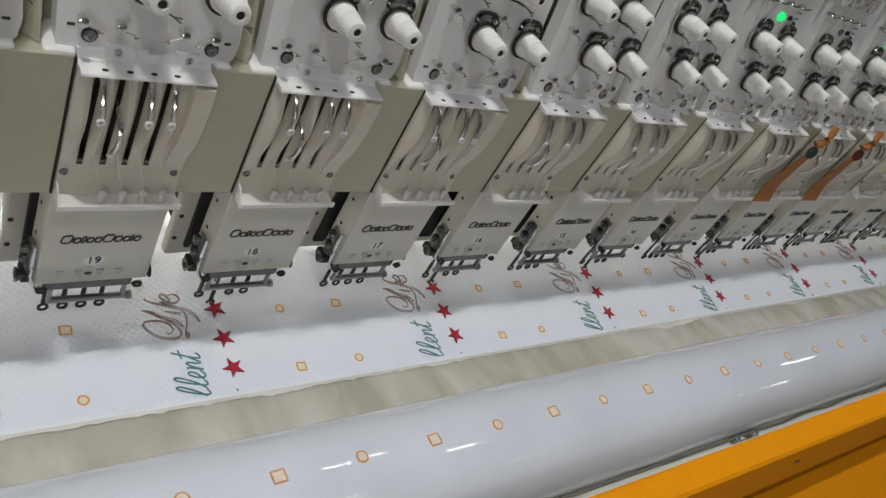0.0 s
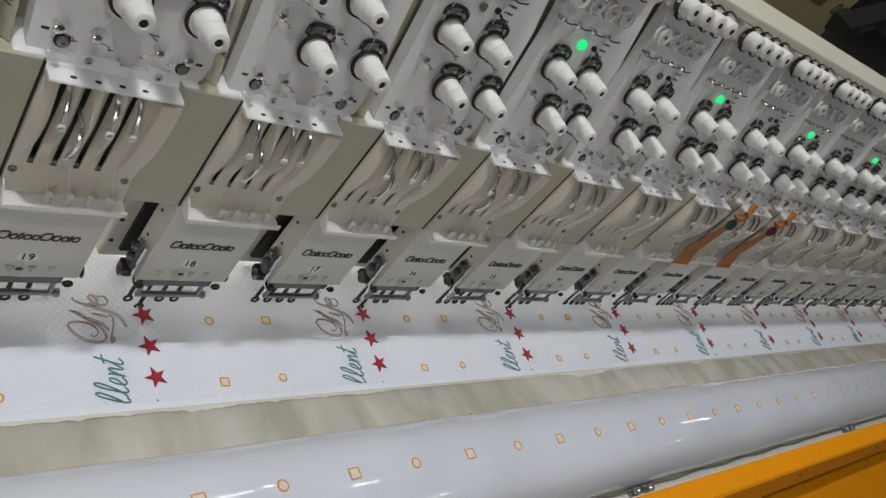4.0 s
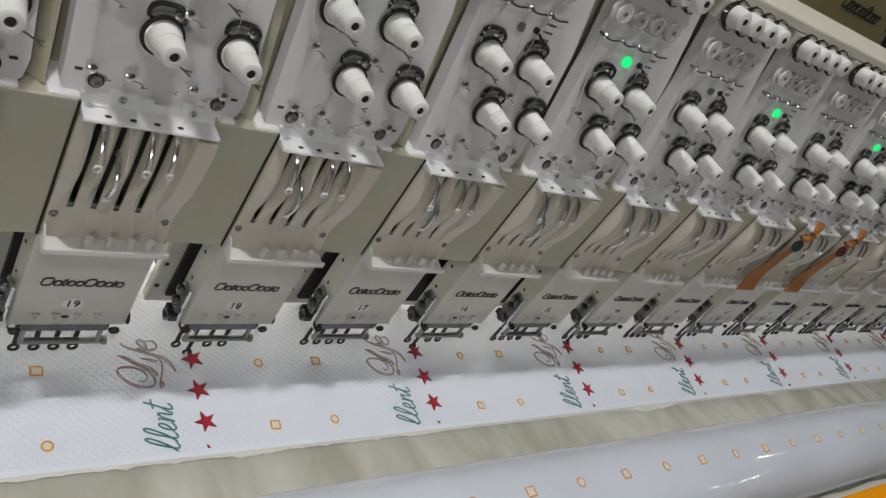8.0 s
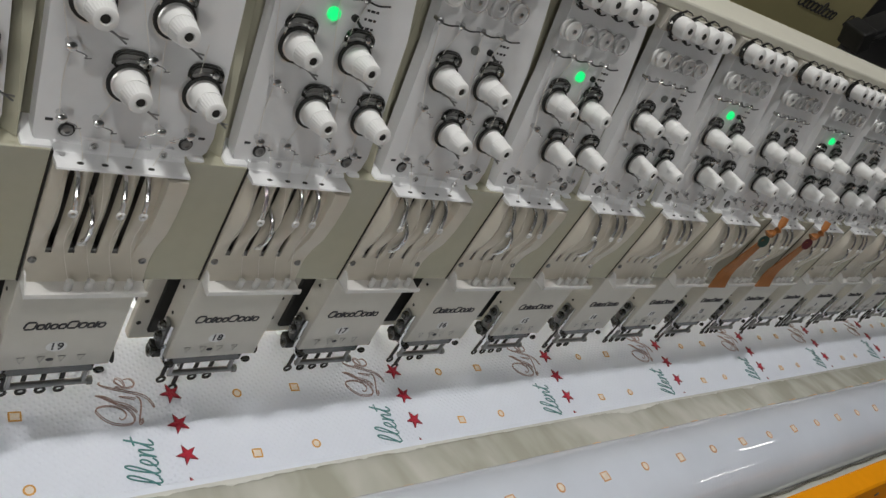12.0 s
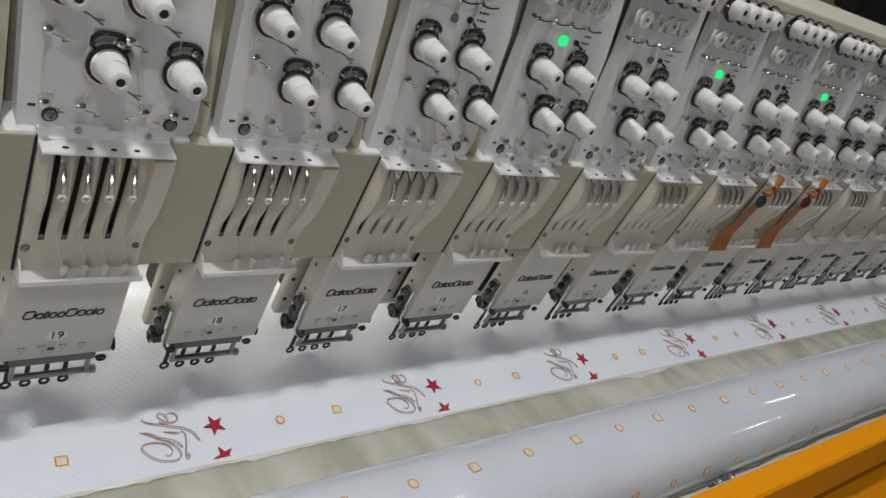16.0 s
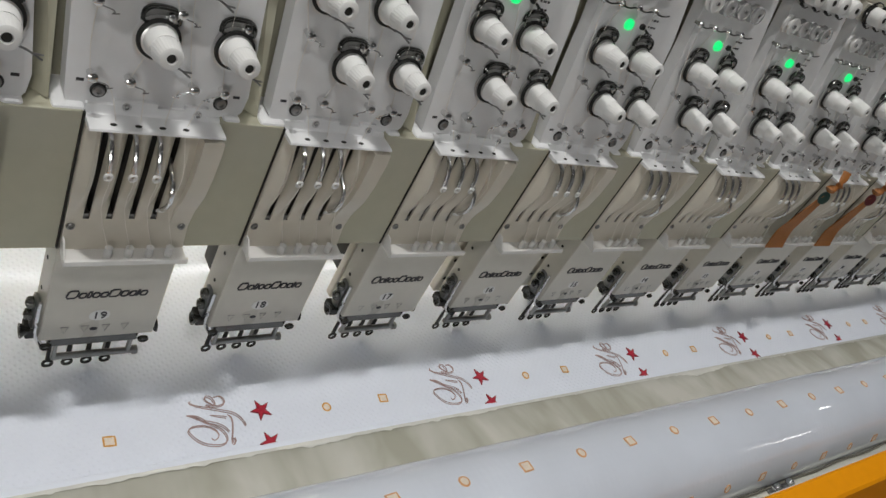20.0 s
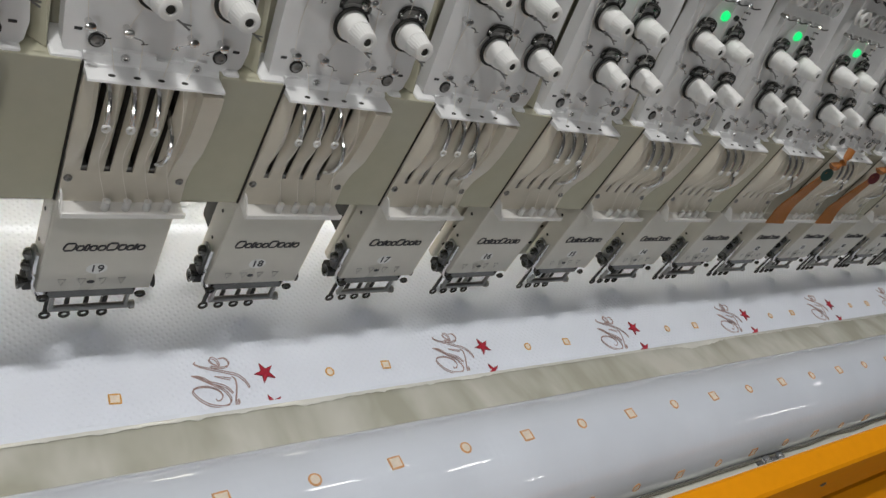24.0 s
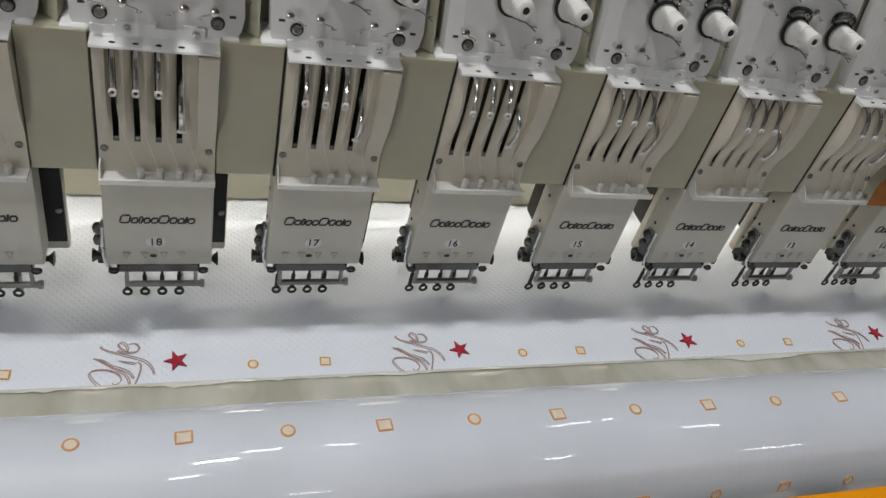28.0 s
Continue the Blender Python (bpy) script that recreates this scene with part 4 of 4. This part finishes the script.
        if name == "script_life":
            lines = lines + [[(px + .0016 * math.sin(2.6 * i / len(ln)), py + .0019 * math.sin(3.0 * i / len(ln))) for i, (px, py) in enumerate(ln)] for ln in lines]
        for ln in lines:
            pts = smooth_line([(px, py, zq(px, py) + up) for px, py in ln], 4)
            tube(b2, pts, r, 6, False, .7)
        part(name, b2, m, e, label, True)

    glyph = {
        "E": [[(.60, 1.05), (.30, 1.25), (.10, 1.0), (.32, .70), (.05, .40), (.12, .05), (.40, -.02), (.70, .20)]],
        "x": [[(0, .60), (.38, 0)], [(.40, .62), (0, 0)]],
        "c": [[(.36, .52), (.20, .65), (.05, .35), (.15, .02), (.45, .15)]],
        "e": [[(0, .10), (.30, .35), (.34, .60), (.20, .65), (.08, .40), (.12, .08), (.30, 0), (.50, .15)]],
        "l": [[(0, .05), (.25, .40), (.46, 1.05), (.38, 1.30), (.24, 1.05), (.18, .20), (.30, 0), (.48, .10)]],
        "n": [[(0, .60), (.08, .58), (.06, 0), (.18, .45), (.36, .62), (.42, .10), (.55, .05)]],
        "t": [[(0, .10), (.22, .60), (.28, 1.15), (.18, .15), (.32, 0), (.50, .15)], [(.02, .78), (.50, .84)]],
    }

    def word(x, y_end, text):
        """A slanted script word that runs away from the front edge."""
        adv, h = .0116, .0270
        y0 = y_end - adv * len(text)
        lines = []
        for i, ch in enumerate(text):
            for st in glyph[ch]:
                lines.append([(x - h * b, y0 + adv * (i + a * 1.9 + .0) + .0075 * b) for a, b in st])
        script(lines, "script_word", TEAL, "green stitched script word Excellent", .0011)

    life = [
        [(0.1668, -0.0944), (0.1686, -0.0974), (0.1727, -0.0959), (0.1751, -0.0915), (0.1722, -0.0856), (0.1650, -0.0811), (0.1561, -0.0792), (0.1472, -0.0800), (0.1433, -0.0835), (0.1450, -0.0892), (0.1506, -0.0967), (0.1581, -0.1019), (0.1668, -0.1045), (0.1748, -0.1051), (0.1806, -0.1026), (0.1826, -0.0974), (0.1810, -0.0910), (0.1768, -0.0848), (0.1687, -0.0789), (0.1590, -0.0720), (0.1515, -0.0668), (0.1465, -0.0641)],
        [(0.1465, -0.0641), (0.1530, -0.0656), (0.1595, -0.0700), (0.1640, -0.0748), (0.1738, -0.0789), (0.1817, -0.0834), (0.1870, -0.0905)],
        [(0.1547, -0.0476), (0.1524, -0.0495), (0.1571, -0.0536), (0.1651, -0.0574), (0.1762, -0.0616), (0.1863, -0.0657), (0.1958, -0.0698), (0.2022, -0.0756), (0.2058, -0.0818), (0.2073, -0.0863)],
        [(0.1905, -0.0698), (0.1934, -0.0738), (0.1935, -0.0809), (0.1908, -0.0910), (0.1879, -0.0996), (0.1875, -0.1057), (0.1905, -0.1041), (0.1907, -0.0986)],
        [(0.1716, -0.0674), (0.1803, -0.0713), (0.1881, -0.0738)],
        [(0.1784, -0.0555), (0.1728, -0.0519), (0.1699, -0.0480), (0.1719, -0.0453), (0.1766, -0.0473), (0.1791, -0.0527), (0.1795, -0.0563)],
        [(0.1807, -0.0464), (0.1873, -0.0464), (0.1907, -0.0512), (0.1901, -0.0562), (0.1855, -0.0585), (0.1771, -0.0582), (0.1695, -0.0551)],
    ]
    for q in range(-3, 10):
        d = PER * q
        if not XA + .15 < .16 + d < XB - .35:
            continue
        script([[(px + d, py) for px, py in ln] for ln in life], "script_life", BROWN, "brown stitched script word Life", .0006)
        word(.1960 + d, -.1252, "Excellent")
        for row in range(4):
            star(.2300 + d, -.0711 - .0397 * row)
        for row in range(2):
            if row or q != -1:
                mark(SPOTS_A + d + .0025 * row, -.0804 - .0810 * row, row % 2 == 1)
            mark(SPOTS_B + d + .0035 * row, -.0804 - .0810 * row, row % 2 == 0)
    return e


cloth = quilt()


# ---- finished roll under clear film ----
RY, RZ, RR = -.284, -.139, .0675


def film_material():
    m = mat("cloth under glossy film", (.69, .735, .82), .45, vary=.09, scale=9, spec=.3, coat=1.0)
    nt = m.node_tree
    bs = nt.nodes["Principled BSDF"]
    bs.inputs["Coat Roughness"].default_value = .03
    bs.inputs["Coat IOR"].default_value = 1.6
    tc = nt.nodes.new("ShaderNodeTexCoord")
    mp = nt.nodes.new("ShaderNodeMapping")
    mp.inputs["Scale"].default_value = (3, 9, 9)
    nt.links.new(tc.outputs["Object"], mp.inputs["Vector"])
    nz = nt.nodes.new("ShaderNodeTexNoise")
    nz.inputs["Scale"].default_value, nz.inputs["Detail"].default_value = 5, 3
    nt.links.new(mp.outputs["Vector"], nz.inputs["Vector"])
    bp = nt.nodes.new("ShaderNodeBump")
    bp.inputs["Strength"].default_value, bp.inputs["Distance"].default_value = .012, .01
    nt.links.new(nz.outputs["Fac"], bp.inputs["Height"])
    nt.links.new(bp.outputs["Normal"], bs.inputs["Coat Normal"])
    wv = nt.nodes.new("ShaderNodeTexVoronoi")
    wv.inputs["Scale"].default_value, wv.inputs["Randomness"].default_value = 120, .3
    nt.links.new(tc.outputs["Object"], wv.inputs["Vector"])
    b2 = nt.nodes.new("ShaderNodeBump")
    b2.inputs["Strength"].default_value, b2.inputs["Distance"].default_value = .07, .003
    nt.links.new(wv.outputs["Distance"], b2.inputs["Height"])
    nt.links.new(b2.outputs["Normal"], bs.inputs["Normal"])
    return m


def roll_radius(x, a):
    return RR + .0008 * noise.noise((x * 12, 1.5 * math.cos(a), 1.5 * math.sin(a)))


def roll():
    e = new("cloth_roll")
    e.location = (0, RY, ZL + RZ)
    tagged(e, "thick roll of finished white cloth wrapped in glossy clear film", "cloth roll")
    bm = bmesh.new()
    xs = np.arange(XA + .04, XB - .03, .015)
    n = 72
    rings = []
    for x in xs:
        ring = []
        for i in range(n):
            a = 2 * math.pi * i / n
            r = roll_radius(x, a)
            ring.append(bm.verts.new((x, r * math.cos(a), r * math.sin(a))))
        rings.append(ring)
    for a, b in zip(rings, rings[1:]):
        for i in range(n):
            bm.faces.new((a[i], a[(i + 1) % n], b[(i + 1) % n], b[i]))
    bm.faces.new(list(reversed(rings[0])))
    bm.faces.new(rings[-1])
    part("film_wrap", bm, film_material(), e, "glossy clear film over white cloth", True)
    bm = rod(bmesh.new(), (XA - .05, 0, 0), (XB + .05, 0, 0), .03, 16)
    part("core", bm, STEEL, e, "steel core tube", True)
    for row, (a0, xq) in enumerate(((86.5, .1558), (162.0, .1530))):
        for q in range(-16, 37):
            x = xq + .0802 * q
            if not XA + .1 < x < XB - .1:
                continue
            sq = (q + (row in (0, 2))) % 2 == 0
            a0r = radians(a0 + 8 * (x - .35))
            b2 = bmesh.new()
            if sq:
                cor = [(-.0060, -.0050), (.0060, -.0057), (.0062, .0050), (-.0055, .0056)]
                ln = []
                for i in range(4):
                    (ax, ay), (bx, by) = cor[i], cor[(i + 1) % 4]
                    ln += [(ax + (bx - ax) * s, ay + (by - ay) * s) for s in (0, .33, .66)]
            else:
                ln = [(.0052 * math.cos(t), .0052 * math.sin(t)) for t in np.linspace(0, 2 * math.pi, 21)[:-1]]
            tube(b2, [(x + u, roll_radius(x + u, a0r + v / RR) * math.cos(a0r + v / RR), roll_radius(x + u, a0r + v / RR) * math.sin(a0r + v / RR)) for u, v in ln], .0011, 6, True)
            ob = part("stitched_square" if sq else "stitched_ring", b2, PALEGOLD, e, "ochre stitched square" if sq else "ochre stitched ring")
            b2 = bmesh.new()
            top, low = [[b2.verts.new((x + u, (roll_radius(x + u, a0r + v / RR) + d) * math.cos(a0r + v / RR), (roll_radius(x + u, a0r + v / RR) + d) * math.sin(a0r + v / RR))) for u, v in ln] for d in (.0005, -.001)]
            b2.faces.new(top)
            for i in range(len(ln)):
                b2.faces.new((top[i], top[(i + 1) % len(ln)], low[(i + 1) % len(ln)], low[i]))
            part("stitch_fill", b2, PEACH, ob, "pale peach filling stitches")
    return e


cloth_roll = roll()


# ---- work light ----
def work_light():
    e = new("work_light")
    e.location = (0, 0, ZL)
    tagged(e, "slim white LED work light strip under the heads", "lamp")
    part("housing", solid(-1.15, 3.2, .146, .180, -.102, -.094, .001), WHITE, e)
    part("bracket", solid(-1.15, 3.2, .180, .186, -.100, -.090, .001), STEEL, e)


work_light()


# ---- things behind ----
def behind():
    b = part("sign_panel", solid(-1.5, 5.05, 2.0, 2.06, 0, 2.4, .005), PANELM)
    tagged(b, "olive cream panel with dark printed marks behind the machine", "panel")
    for x0, n in ((2.6, 9), (3.5, 9), (4.30, 9), (4.90, 3)):
        x = x0
        for j in range(n):
            wd = .040 + .012 * (j % 3 == 0)
            ht = .075 if j in (0, 5) else .048
            lx = [(x + a * (wd - .008) + .25 * (c - .5) * ht, 1.998, ZL + .135 + c * ht) for a, c in ((0, .1), (.5, 0), (1, .1), (1, .9), (.5, 1), (0, .9))]
            part("logo_bar", tube(bmesh.new(), lx, .006, 5, True), INK, b, "dark printed logo shape")
            x += wd + .006
    e = new("support_arm")
    e.location = (3.52, 1.20, ZL + .285)
    tagged(e, "dark grey angled machine support arm on a post", "arm")
    tilt = Matrix.Rotation(radians(-32), 4, "Y")
    for nm, bm, m in (("arm_bar", solid(-.06, .90, -.05, .05, -.030, .030, .006), DARK), ("light_strip", solid(-.01, .075, -.053, -.049, -.012, .006, .001), STEEL), ("end_block", solid(-.10, -.02, -.06, .06, -.06, .045, .010), DARK)):
        bmesh.ops.transform(bm, matrix=tilt, verts=bm.verts)
        part(nm, bm, m, e)
    part("post", rod(bmesh.new(), (.72, 0, .45), (.72, 0, -ZL - .285), .03, 12), DARK, e)


behind()


# ---- what moves ----
def motions():
    for k, h in heads.items():
        x = (19 - k) * P
        walk(h, [(t, pose(x + travel(t), 0, ZL)) for t in (0, 15.1, 15.3, 15.5, 15.75, 16.0, 16.25, 16.5, 16.8, 28)])
        lv = sorted((c for c in h.children if c.name.startswith("take_up_lever")), key=lambda c: c.location.x)
        ft = sorted((c for c in h.children if c.name.startswith("presser_foot")), key=lambda c: c.location.x)
        lamp = [c for c in h.children if c.name.startswith("indicator_lamp")][0]
        for i, on in ((1, (-1, 12.6)), (3, (18.0, 29))):
            u = lv[i].location.x
            rows, fr = [], []
            for n in range(0, 113):
                t = n * .25
                run = on[0] <= t <= on[1]
                wave = .5 + .5 * math.sin(n * 2.3)
                a = 36 + 16 * wave if run else 0
                rows.append((t, pose(u, .0215 + (.003 if run else 0), .073 - (.014 if run else 0), a)))
                f = .016 + .004 * wave if run and (i == 3 or k % 2 == 0) else 0
                fr.append((t, pose(ft[i].location.x, .019, -.183 - f)))
            walk(lv[i], rows)
            if i == 1:
                walk(ft[i], fr)
            else:
                bar = [c for c in ft[i].children if c.name.startswith("needle_bar")][0]
                walk(bar, [(t, pose(.001, .006, .004 + (m.translation.z + .183) * 1.7)) for t, m in fr])
        if k % 2:
            m = lamp.matrix_basis.copy()
            c = Matrix.Translation((0, 0, -.0022))
            turn = [(0, 180), (16.90, 180), (16.93, 120), (16.96, 60), (16.99, 0), (28, 0)]
            walk(lamp, [(t, m @ c @ pose(0, 0, 0, a) @ c.inverted()) for t, a in turn])
    for k, r in ribbons.items():
        walk(r, [(t, pose((19 - k) * P + .128 + travel(t), 0, ZL)) for t in (0, 15.1, 15.3, 15.5, 15.75, 16.0, 16.25, 16.5, 16.8, 28)])
    walk(cloth, [(t, pose(dx, dy, ZL)) for t, dx, dy in CLOTH])
    walk(cloth_roll, [(t, pose(dx, RY, ZL + RZ, -math.degrees(dy / .932 / RR if dy > .015 else dy / RR))) for t, dx, dy in CLOTH])


motions()
